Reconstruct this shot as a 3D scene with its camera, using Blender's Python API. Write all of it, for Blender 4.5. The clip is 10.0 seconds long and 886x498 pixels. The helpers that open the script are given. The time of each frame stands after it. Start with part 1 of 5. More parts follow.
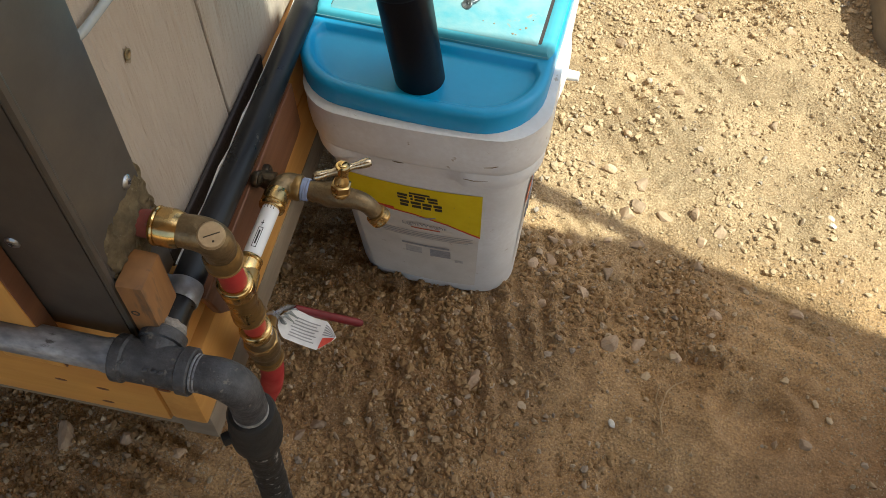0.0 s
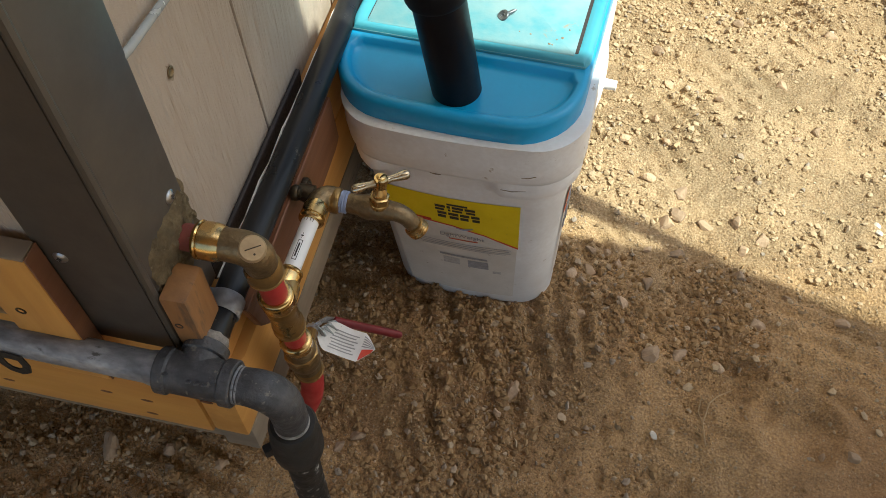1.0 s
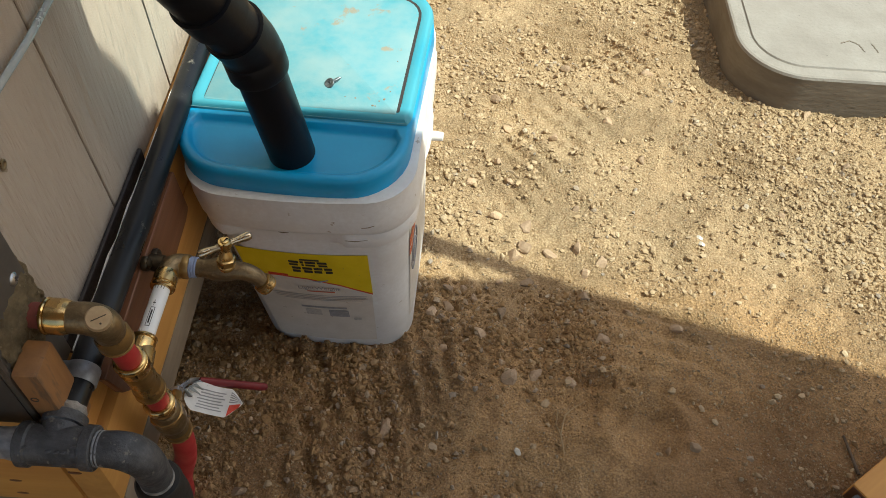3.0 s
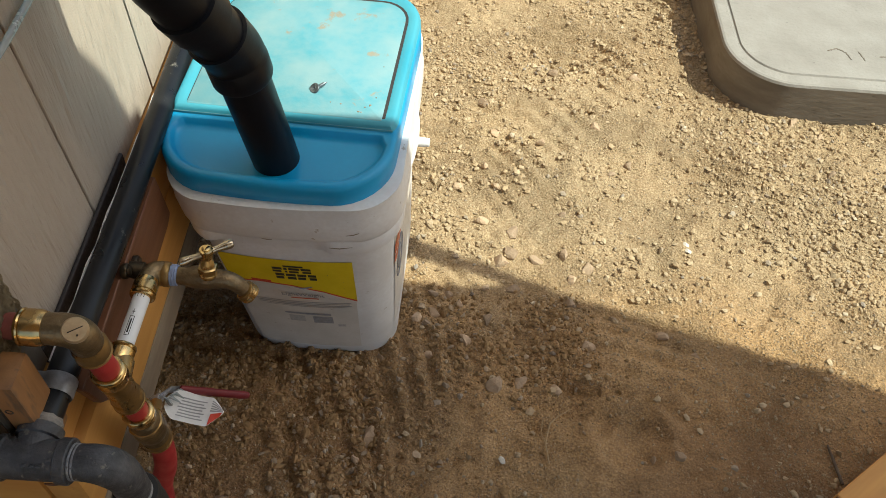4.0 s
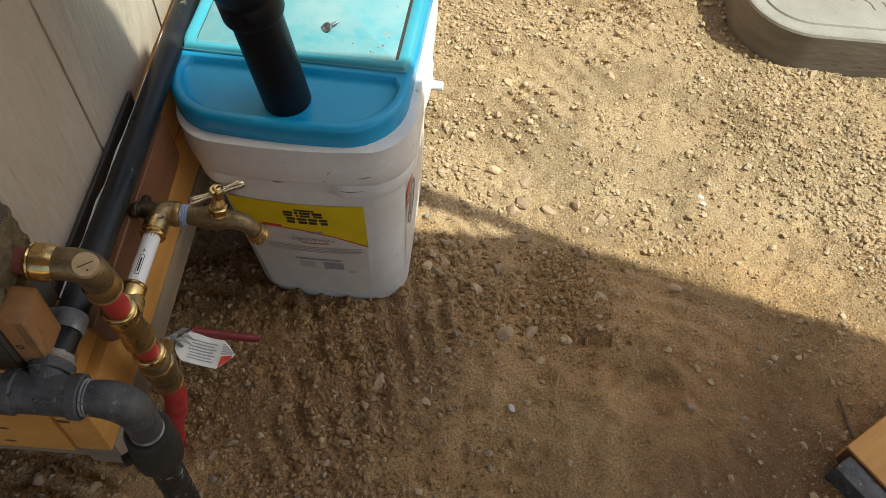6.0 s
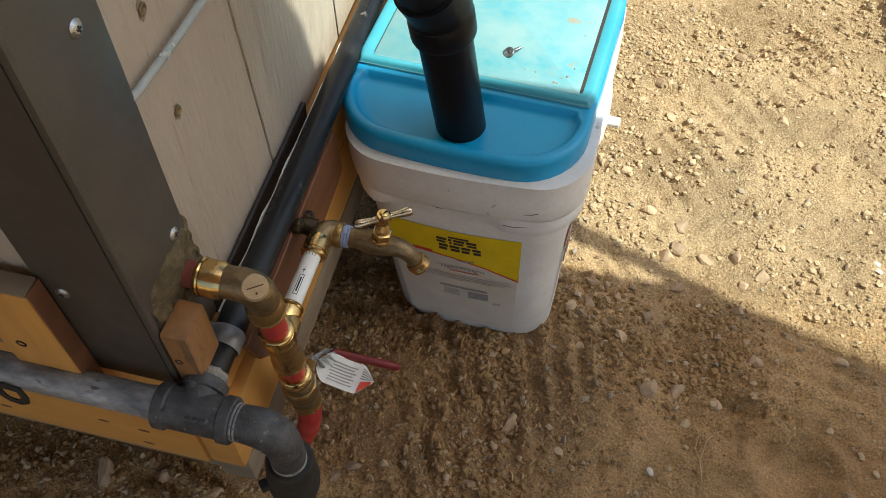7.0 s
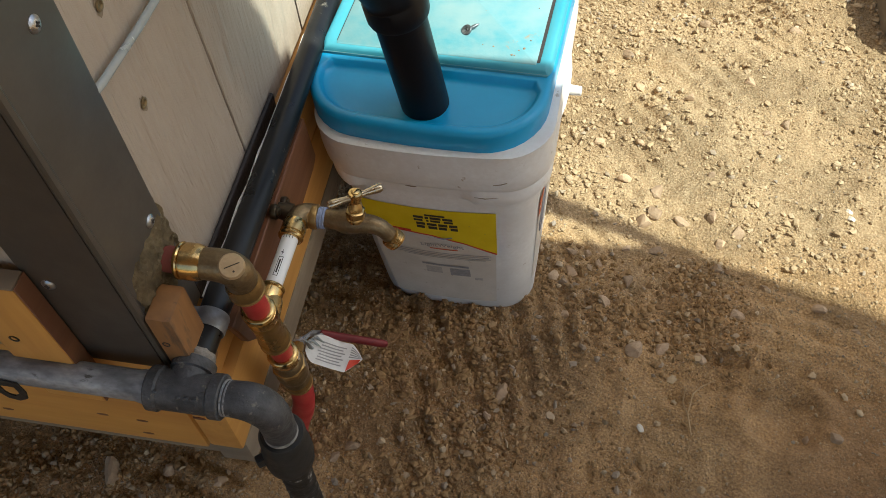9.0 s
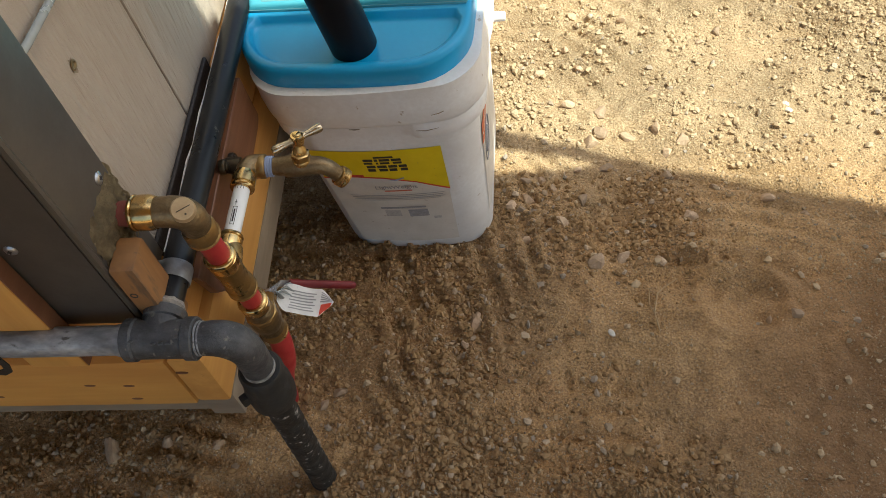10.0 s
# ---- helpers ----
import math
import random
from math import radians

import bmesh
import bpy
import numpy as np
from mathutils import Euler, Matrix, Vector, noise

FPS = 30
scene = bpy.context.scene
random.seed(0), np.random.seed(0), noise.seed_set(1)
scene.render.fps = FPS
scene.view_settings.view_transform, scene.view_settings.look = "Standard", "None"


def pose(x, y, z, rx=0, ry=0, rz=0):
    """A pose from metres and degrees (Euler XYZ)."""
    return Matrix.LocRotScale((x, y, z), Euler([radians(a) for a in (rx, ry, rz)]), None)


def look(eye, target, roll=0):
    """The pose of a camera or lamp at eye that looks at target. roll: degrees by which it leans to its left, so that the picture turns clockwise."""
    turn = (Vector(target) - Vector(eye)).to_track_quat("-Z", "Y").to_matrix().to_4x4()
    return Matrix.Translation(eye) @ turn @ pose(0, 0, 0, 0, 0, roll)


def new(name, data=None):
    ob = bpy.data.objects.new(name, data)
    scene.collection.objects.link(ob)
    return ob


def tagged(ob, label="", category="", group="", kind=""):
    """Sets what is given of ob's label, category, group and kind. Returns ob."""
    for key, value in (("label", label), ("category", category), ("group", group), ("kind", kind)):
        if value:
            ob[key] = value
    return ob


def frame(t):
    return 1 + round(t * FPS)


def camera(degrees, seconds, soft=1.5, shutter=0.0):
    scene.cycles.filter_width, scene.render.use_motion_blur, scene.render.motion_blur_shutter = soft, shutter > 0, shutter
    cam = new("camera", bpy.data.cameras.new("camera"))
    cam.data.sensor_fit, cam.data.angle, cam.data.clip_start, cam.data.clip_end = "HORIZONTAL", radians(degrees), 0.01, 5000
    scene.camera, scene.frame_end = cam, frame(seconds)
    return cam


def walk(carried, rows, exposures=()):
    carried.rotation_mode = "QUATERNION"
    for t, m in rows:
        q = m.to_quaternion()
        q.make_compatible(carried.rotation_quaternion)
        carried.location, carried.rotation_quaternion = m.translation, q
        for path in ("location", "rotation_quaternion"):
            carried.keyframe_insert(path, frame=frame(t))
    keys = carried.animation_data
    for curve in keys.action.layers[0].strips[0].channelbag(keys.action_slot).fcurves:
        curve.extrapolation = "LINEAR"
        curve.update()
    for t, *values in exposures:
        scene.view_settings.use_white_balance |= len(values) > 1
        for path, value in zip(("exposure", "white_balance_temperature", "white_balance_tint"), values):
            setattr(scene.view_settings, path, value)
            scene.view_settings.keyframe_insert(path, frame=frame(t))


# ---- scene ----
cam = camera(56.7, 10.0, soft=0.65)
PATH = [
    (0, (0.249, -0.239, 0.917), (0.119, 0.86, -0.748), 5.1),
    (0.5, (0.24, -0.233, 0.917), (0.032, 0.865, -0.742), 2.1),
    (1, (0.247, -0.239, 0.917), (0.026, 0.864, -0.736), 0.8),
    (1.5, (0.261, -0.246, 0.926), (0.052, 0.877, -0.716), 0.3),
    (2, (0.289, -0.26, 0.952), (0.162, 0.915, -0.662), 1.7),
    (2.5, (0.303, -0.275, 0.963), (0.254, 0.935, -0.629), 2.6),
    (3, (0.306, -0.278, 0.971), (0.312, 0.958, -0.602), 3.9),
    (4.5, (0.307, -0.26, 0.97), (0.348, 0.969, -0.606), 5.7),
    (5, (0.306, -0.267, 0.956), (0.352, 0.936, -0.64), 5.9),
    (6.3, (0.301, -0.27, 0.952), (0.303, 0.871, -0.691), 5.6),
    (6.5, (0.29, -0.256, 0.947), (0.229, 0.877, -0.7), 5.0),
    (6.7, (0.27, -0.226, 0.935), (0.061, 0.919, -0.691), 3.1),
    (7, (0.241, -0.225, 0.929), (0.017, 0.908, -0.704), 2.2),
    (7.5, (0.257, -0.235, 0.939), (0.018, 0.909, -0.684), -0.4),
    (8, (0.259, -0.24, 0.941), (0.019, 0.916, -0.673), -0.8),
    (8.5, (0.269, -0.245, 0.944), (0.033, 0.909, -0.673), -1.8),
    (9, (0.271, -0.255, 0.936), (0.048, 0.877, -0.698), -2.4),
    (9.5, (0.287, -0.298, 0.922), (0.09, 0.797, -0.739), -7.3),
    (10, (0.307, -0.316, 0.929), (0.124, 0.787, -0.729), -9.7),
]
EXPOSURES = [(0.0, 0.84, 6350, 2), (1.0, 0.77, 6350, 2), (2.0, 0.66, 6350, 2), (2.5, 0.54, 6350, 2), (3.0, 0.49, 6350, 2), (4.5, 0.47, 6350, 2), (5.0, 0.46, 6350, 2), (6.5, 0.54, 6350, 2), (7.5, 0.80, 6350, 2), (8.5, 0.68, 6350, 2), (9.0, 0.66, 6350, 2), (10.0, 0.92, 6350, 2)]
walk(cam, [(t, look(eye, target, roll)) for t, eye, target, roll in PATH], EXPOSURES)

# ---- light ----
SUN_TO = Vector((0.67, -0.12, 1.0)).normalized()      # towards the sun
world = bpy.data.worlds.new("sky")
scene.world = world
world.use_nodes = True
wn = world.node_tree.nodes
sky = wn.new("ShaderNodeTexSky")
sky.sky_type = "NISHITA"
sky.sun_disc = False
sky.dust_density = 4.0
sky.ozone_density = 0.4
sky.sun_elevation = math.asin(SUN_TO.z)
sky.sun_rotation = math.atan2(SUN_TO.x, SUN_TO.y)
wn["Background"].inputs["Strength"].default_value = 0.113
world.node_tree.links.new(sky.outputs[0], wn["Background"].inputs["Color"])
sun = new("sun", bpy.data.lights.new("sun", "SUN"))
sun.data.energy = 4.5
sun.data.angle = radians(0.3)
sun.data.color = (1.0, 0.985, 0.86)
sun.matrix_world = look((3, -2, 5), Vector((3, -2, 5)) - SUN_TO)


# ---- materials ----
def lin(r, g, b):
    return (r, g, b, 1.0)


def material(name, base, dark=None, scale=30.0, amount=0.5, rough=0.6, metal=0.0, bump=0.1, fine=400.0, rough_var=0.1,
             stretch=(1, 1, 1), spots=None, spot_scale=60.0, spot_level=0.62, random_tint=0.0, coat=0.0, relief=0.002):
    """A surface with two scales of colour change, varied gloss, fine relief and spots of dirt or wear."""
    m = bpy.data.materials.new(name)
    m.use_nodes = True
    t = m.node_tree
    n, l = t.nodes, t.links
    p = n["Principled BSDF"]
    p.inputs["Metallic"].default_value = metal
    p.inputs["Coat Weight"].default_value = coat
    co = n.new("ShaderNodeTexCoord")
    mp = n.new("ShaderNodeMapping")
    mp.inputs["Scale"].default_value = stretch
    l.new(co.outputs["Object"], mp.inputs["Vector"])

    def noise_of(s, detail=4.0, rough_=0.55):
        k = n.new("ShaderNodeTexNoise")
        k.inputs["Scale"].default_value = s
        k.inputs["Detail"].default_value = detail
        k.inputs["Roughness"].default_value = rough_
        l.new(mp.outputs[0], k.inputs["Vector"])
        return k.outputs["Fac"]

    def ramp(fac, a, b):
        k = n.new("ShaderNodeMapRange")
        k.inputs["From Min"].default_value = a
        k.inputs["From Max"].default_value = b
        l.new(fac, k.inputs["Value"])
        return k.outputs[0]

    def mix(fac, a, b):
        k = n.new("ShaderNodeMix")
        k.data_type = "RGBA"
        if isinstance(fac, float):
            k.inputs[0].default_value = fac
        else:
            l.new(fac, k.inputs[0])
        for v, s in ((a, k.inputs[6]), (b, k.inputs[7])):
            if isinstance(v, tuple):
                s.default_value = v
            else:
                l.new(v, s)
        return k.outputs[2]

    def times(a, f):
        k = n.new("ShaderNodeMath")
        k.operation = "MULTIPLY"
        l.new(a, k.inputs[0])
        k.inputs[1].default_value = f
        return k.outputs[0]

    dark = dark or tuple(c * 0.6 for c in base)
    big = ramp(noise_of(scale), 0.35, 0.68)
    small = ramp(noise_of(fine, 2.0), 0.3, 0.75)
    col = mix(times(big, amount), lin(*base), lin(*dark))
    col = mix(times(small, amount * 0.5), col, lin(*dark))
    if spots:
        s = ramp(noise_of(spot_scale, 6.0, 0.65), spot_level, spot_level + 0.06)
        col = mix(s, col, lin(*spots))
    if random_tint:
        oi = n.new("ShaderNodeObjectInfo")
        hs = n.new("ShaderNodeHueSaturation")
        v = n.new("ShaderNodeMapRange")
        v.inputs["To Min"].default_value = 1 - random_tint
        v.inputs["To Max"].default_value = 1 + random_tint
        l.new(oi.outputs["Random"], v.inputs["Value"])
        l.new(v.outputs[0], hs.inputs["Value"])
        l.new(col, hs.inputs["Color"])
        col = hs.outputs[0]
    l.new(col, p.inputs["Base Color"])
    r = n.new("ShaderNodeMapRange")
    r.inputs["To Min"].default_value = max(0.02, rough - rough_var)
    r.inputs["To Max"].default_value = min(1.0, rough + rough_var)
    l.new(big, r.inputs["Value"])
    l.new(r.outputs[0], p.inputs["Roughness"])
    if bump:
        b1 = n.new("ShaderNodeBump")
        b1.inputs["Strength"].default_value = bump
        b1.inputs["Distance"].default_value = relief
        l.new(noise_of(fine * 0.6, 5.0, 0.6), b1.inputs["Height"])
        l.new(b1.outputs[0], p.inputs["Normal"])
    return m


M = {}
M["siding"] = material("siding", (0.485, 0.41, 0.333), (0.37, 0.30, 0.237), 9, 0.6, 0.75, 0, 1.0, 95, relief=0.010, stretch=(1, 1, 0.14), spots=(0.27, 0.215, 0.165), spot_scale=60, spot_level=0.675)
M["trim"] = material("trim", (0.098, 0.084, 0.070), (0.068, 0.058, 0.048), 14, 0.6, 0.42, 0.2, 0.05, 300, spots=(0.16, 0.13, 0.10), spot_scale=55, spot_level=0.74)
M["wood"] = material("wood", (0.74, 0.40, 0.105), (0.50, 0.23, 0.055), 13, 1.0, 0.5, 0, 0.5, 90, stretch=(0.12, 1, 1), spots=(0.27, 0.13, 0.045), spot_scale=34, spot_level=0.68)
M["wood_y"] = material("wood_y", (0.72, 0.385, 0.105), (0.49, 0.225, 0.055), 16, 0.8, 0.5, 0, 0.35, 120, stretch=(1, 0.12, 1), spots=(0.27, 0.13, 0.045), spot_scale=34, spot_level=0.68)
M["wood_z"] = material("wood_z", (0.74, 0.40, 0.105), (0.50, 0.23, 0.055), 13, 1.0, 0.5, 0, 0.5, 90, stretch=(1, 1, 0.12), spots=(0.27, 0.13, 0.045), spot_scale=34, spot_level=0.68)
M["wood_dark"] = material("wood_dark", (0.20, 0.085, 0.04), (0.11, 0.045, 0.025), 14, 0.8, 0.5, 0, 0.3, 130, stretch=(1, 0.1, 1))
# the block's wood: dirt, and its shade put into the darker colour
M["wood_dirt_shade"] = material("wood_dirt_shade", (0.38, 0.185, 0.065), (0.20, 0.10, 0.045), 22, 1.0, 0.6, 0, 0.5, 90, stretch=(1, 1, 0.2), spots=(0.15, 0.09, 0.05), spot_scale=30, spot_level=0.58)
M["wood_grey"] = material("wood_grey", (0.30, 0.235, 0.165), (0.19, 0.145, 0.10), 20, 0.8, 0.85, 0, 0.4, 150, stretch=(0.3, 0.3, 1), spots=(0.14, 0.10, 0.07), spot_scale=35)
M["steel"] = material("steel", (0.115, 0.118, 0.126), (0.05, 0.05, 0.053), 70, 0.9, 0.5, 0.3, 0.7, 420, spots=(0.22, 0.205, 0.18), spot_scale=120, spot_level=0.61)
M["galvanised"] = material("galvanised", (0.44, 0.455, 0.48), (0.13, 0.135, 0.15), 60, 1.0, 0.45, 0.2, 0.4, 300, spots=(0.10, 0.095, 0.09), spot_scale=75, spot_level=0.62, stretch=(0.5, 1, 1))
M["tape"] = material("tape", (0.40, 0.375, 0.34), (0.16, 0.15, 0.14), 150, 0.8, 0.7, 0, 0.6, 700)
M["strap"] = material("strap", (0.60, 0.61, 0.63), (0.36, 0.36, 0.37), 70, 0.9, 0.38, 0.30, 0.2, 300, spots=(0.22, 0.21, 0.20), spot_scale=120, spot_level=0.66)
M["zinc"] = material("zinc", (0.52, 0.53, 0.56), (0.3, 0.3, 0.32), 60, 0.7, 0.32, 0.9, 0.1, 500)
M["poly"] = material("poly", (0.007, 0.009, 0.012), (0.016, 0.016, 0.017), 25, 0.6, 0.36, 0, 0.06, 300, spots=(0.17, 0.16, 0.14), spot_scale=38, spot_level=0.645)
M["abs"] = material("abs", (0.003, 0.004, 0.007), (0.006, 0.007, 0.010), 18, 0.5, 0.42, 0, 0.05, 300, spots=(0.05, 0.045, 0.04), spot_scale=80, spot_level=0.75)
M["rubber"] = material("rubber", (0.014, 0.014, 0.014), (0.03, 0.028, 0.025), 50, 0.7, 0.6, 0, 0.3, 300)
M["flex"] = material("flex", (0.013, 0.013, 0.013), (0.03, 0.028, 0.025), 60, 0.5, 0.55, 0, 0.4, 300, spots=(0.36, 0.34, 0.31), spot_scale=120, spot_level=0.595, stretch=(1, 1, 1.4))
M["brass"] = material("brass", (0.47, 0.31, 0.12), (0.27, 0.175, 0.075), 50, 0.8, 0.36, 0.85, 0.12, 450, rough_var=0.12, spots=(0.20, 0.14, 0.08), spot_scale=90, spot_level=0.62)
M["brass_bright"] = material("brass_bright", (0.70, 0.50, 0.22), (0.45, 0.31, 0.14), 60, 0.5, 0.24, 1.0, 0.05, 400)
M["brass_dull"] = material("brass_dull", (0.33, 0.245, 0.135), (0.15, 0.105, 0.058), 60, 0.9, 0.42, 0.8, 0.45, 400)
M["ear_dark"] = material("ear_dark", (0.10, 0.075, 0.045), (0.05, 0.04, 0.03), 80, 0.8, 0.4, 0.8, 0.2, 400)
M["lever"] = material("lever", (0.62, 0.56, 0.45), (0.40, 0.32, 0.20), 90, 0.8, 0.27, 1.0, 0.1, 400)
M["screw_steel"] = material("screw_steel", (0.20, 0.24, 0.27), (0.09, 0.10, 0.11), 200, 0.8, 0.35, 0.8, 0.1, 500)
M["brass_face"] = material("brass_face", (0.60, 0.45, 0.27), (0.42, 0.3, 0.17), 90, 0.6, 0.5, 0.4, 0.2, 500)
M["red"] = material("red", (0.50, 0.035, 0.035), (0.34, 0.025, 0.028), 40, 0.6, 0.45, 0, 0.08, 400, spots=(0.28, 0.09, 0.07), spot_scale=90, spot_level=0.72)
M["red_dusty"] = material("red_dusty", (0.26, 0.055, 0.04), (0.17, 0.05, 0.035), 60, 0.8, 0.7, 0, 0.3, 300, spots=(0.20, 0.13, 0.08), spot_scale=120, spot_level=0.58)
M["red_grip"] = material("red_grip", (0.20, 0.012, 0.016), (0.12, 0.01, 0.012), 60, 0.6, 0.5, 0, 0.2, 300)
M["pex_white"] = material("pex_white", (0.82, 0.83, 0.84), (0.72, 0.72, 0.72), 60, 0.3, 0.35, 0, 0.03, 300)
M["blue_seal"] = material("blue_seal", (0.25, 0.33, 0.55), (0.3, 0.32, 0.4), 90, 0.5, 0.6)
M["foam"] = material("foam", (0.35, 0.265, 0.145), (0.17, 0.125, 0.07), 75, 1.0, 0.9, 0, 1.0, 260, relief=0.004, spots=(0.40, 0.32, 0.20), spot_scale=110, spot_level=0.6)
M["tag_paper"] = material("tag_paper", (0.78, 0.77, 0.76), (0.6, 0.58, 0.56), 80, 0.6, 0.5, 0, 0.1, 300)
M["ink"] = material("ink", (0.035, 0.03, 0.03), None, 300, 0.3, 0.6)
M["ink_grey"] = material("ink_grey", (0.33, 0.32, 0.33), None, 300, 0.5, 0.6)
M["ink_pale"] = material("ink_pale", (0.50, 0.47, 0.44), None, 200, 0.5, 0.6)
M["ink_blue"] = material("ink_blue", (0.32, 0.34, 0.46), None, 300, 0.4, 0.6)
M["ink_red"] = material("ink_red", (0.62, 0.06, 0.03), None, 300, 0.3, 0.55)
M["ink_orange"] = material("ink_orange", (0.62, 0.13, 0.05), None, 200, 0.5, 0.55)
M["yellow"] = material("yellow", (0.80, 0.60, 0.012), (0.66, 0.47, 0.012), 30, 0.5, 0.45, 0, 0.04, 250, spots=(0.42, 0.33, 0.1), spot_scale=120, spot_level=0.67)
M["paper"] = material("paper", (0.68, 0.635, 0.575), (0.54, 0.49, 0.425), 25, 0.6, 0.5, 0, 0.04, 250, spots=(0.40, 0.33, 0.26), spot_scale=110, spot_level=0.66)
M["pail"] = material("pail", (0.83, 0.83, 0.83), (0.67, 0.645, 0.62), 11, 0.9, 0.40, 0, 0.08, 200, spots=(0.45, 0.38, 0.31), spot_scale=70, spot_level=0.655)
M["lid_blue"] = material("lid_blue", (0.012, 0.32, 0.62), (0.010, 0.27, 0.53), 16, 0.5, 0.4, 0, 0.05, 220, spots=(0.09, 0.30, 0.45), spot_scale=70, spot_level=0.72)
M["lid_flap"] = material("lid_flap", (0.04, 0.30, 0.42), (0.07, 0.33, 0.42), 16, 0.7, 0.42, 0, 0.06, 220, spots=(0.2, 0.3, 0.32), spot_scale=70, spot_level=0.70)
M["lid_panel"] = material("lid_panel", (0.075, 0.30, 0.37), (0.20, 0.345, 0.375), 22, 1.0, 0.6, 0, 0.3, 110, spots=(0.26, 0.245, 0.19), spot_scale=34, spot_level=0.615)
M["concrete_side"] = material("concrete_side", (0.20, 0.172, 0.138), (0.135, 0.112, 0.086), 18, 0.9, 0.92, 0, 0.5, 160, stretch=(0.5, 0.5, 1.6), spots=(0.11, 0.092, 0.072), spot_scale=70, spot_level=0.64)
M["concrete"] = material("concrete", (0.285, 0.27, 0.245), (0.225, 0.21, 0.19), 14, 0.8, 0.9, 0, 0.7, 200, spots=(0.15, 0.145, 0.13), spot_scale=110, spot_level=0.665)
M["clear"] = material("clear", (0.62, 0.66, 0.66), (0.45, 0.5, 0.5), 60, 0.6, 0.2, 0, 0.1, 200)
M["straw"] = material("straw", (0.42, 0.29, 0.15), (0.3, 0.2, 0.1), 60, 0.5, 0.7)
M["twig"] = material("twig", (0.13, 0.09, 0.06), None, 80, 0.6, 0.8)
M["abs"].node_tree.nodes["Principled BSDF"].inputs["Specular IOR Level"].default_value = 0.22
M["poly"].node_tree.nodes["Principled BSDF"].inputs["Specular IOR Level"].default_value = 0.35
M["roofing"] = material("roofing", (0.32, 0.27, 0.21), (0.2, 0.17, 0.13), 10, 0.6, 0.7)
M["clear"].node_tree.nodes["Principled BSDF"].inputs["Transmission Weight"].default_value = 0.45


def soil_material():
    """Sandy soil: damp, dusty and shade-coloured patches, grains, crumbs and coarse relief."""
    m = bpy.data.materials.new("soil")
    m.use_nodes = True
    t = m.node_tree
    n, l = t.nodes, t.links
    p = n["Principled BSDF"]
    p.inputs["Roughness"].default_value = 0.95
    p.inputs["Specular IOR Level"].default_value = 0.2
    co = n.new("ShaderNodeTexCoord")

    def tex(kind, s, **kw):
        k = n.new(kind)
        l.new(co.outputs["Object"], k.inputs["Vector"])
        k.inputs["Scale"].default_value = s
        for a, b in kw.items():
            k.inputs[a].default_value = b
        return k

    def fit_range(fac, a, b, c=0.0, d=1.0):
        k = n.new("ShaderNodeMapRange")
        for name, v in (("From Min", a), ("From Max", b), ("To Min", c), ("To Max", d)):
            k.inputs[name].default_value = v
        l.new(fac, k.inputs["Value"])
        return k.outputs[0]

    def mix(fac, a, b):
        k = n.new("ShaderNodeMix")
        k.data_type = "RGBA"
        l.new(fac, k.inputs[0])
        for v, q in ((a, k.inputs[6]), (b, k.inputs[7])):
            if isinstance(v, tuple):
                q.default_value = v
            else:
                l.new(v, q)
        return k.outputs[2]

    patch = fit_range(tex("ShaderNodeTexNoise", 4.5, Detail=5.0).outputs["Fac"], 0.36, 0.66)
    grain = fit_range(tex("ShaderNodeTexNoise", 330.0, Detail=4.0, Roughness=0.7).outputs["Fac"], 0.36, 0.62)
    crumb = tex("ShaderNodeTexVoronoi", 190.0)
    crumb_v = fit_range(crumb.outputs["Distance"], 0.15, 0.62)
    lump = tex("ShaderNodeTexNoise", 60.0, Detail=6.0, Roughness=0.65).outputs["Fac"]
    sand = mix(patch, (0.53, 0.410, 0.252, 1), (0.48, 0.355, 0.208, 1))
    # redder soil by the wall: the shade's tint put into the colour; border ragged
    shade_soil = mix(patch, (0.62, 0.405, 0.198, 1), (0.52, 0.304, 0.132, 1))
    axis = n.new("ShaderNodeSeparateXYZ")
    l.new(co.outputs["Object"], axis.inputs[0])
    border = n.new("ShaderNodeMath")
    border.operation = "MULTIPLY_ADD"
    l.new(tex("ShaderNodeTexNoise", 9.0, Detail=6.0, Roughness=0.6).outputs["Fac"], border.inputs[0])
    border.inputs[1].default_value = 0.45
    l.new(axis.outputs["Y"], border.inputs[2])
    col = mix(fit_range(border.outputs[0], 0.52, 0.76), shade_soil, sand)
    col = mix(fit_range(lump, 0.42, 0.72, 0.0, 0.42), col, (0.31, 0.20, 0.11, 1))
    col = mix(fit_range(grain, 0.0, 1.0, 0.78, 0.0), col, (0.20, 0.125, 0.064, 1))
    speck = fit_range(tex("ShaderNodeTexNoise", 700.0, Detail=1.0).outputs["Fac"], 0.64, 0.70, 0.0, 0.7)
    col = mix(speck, col, (0.66, 0.53, 0.37, 1))
    # soil below the tap, darkened for damp and for its shade, ragged edge
    damp_shade_at = n.new("ShaderNodeVectorMath")
    damp_shade_at.operation = "DISTANCE"
    l.new(co.outputs["Object"], damp_shade_at.inputs[0])
    damp_shade_at.inputs[1].default_value = (0.16, 0.24, 0.0)
    damp_shade_edge = n.new("ShaderNodeMath")
    damp_shade_edge.operation = "MULTIPLY_ADD"
    l.new(tex("ShaderNodeTexNoise", 14.0, Detail=6.0, Roughness=0.65).outputs["Fac"], damp_shade_edge.inputs[0])
    damp_shade_edge.inputs[1].default_value = 0.34
    l.new(damp_shade_at.outputs["Value"], damp_shade_edge.inputs[2])
    col = mix(fit_range(damp_shade_edge.outputs[0], 0.27, 0.40, 0.45, 0.0), col, (0.155, 0.088, 0.048, 1))
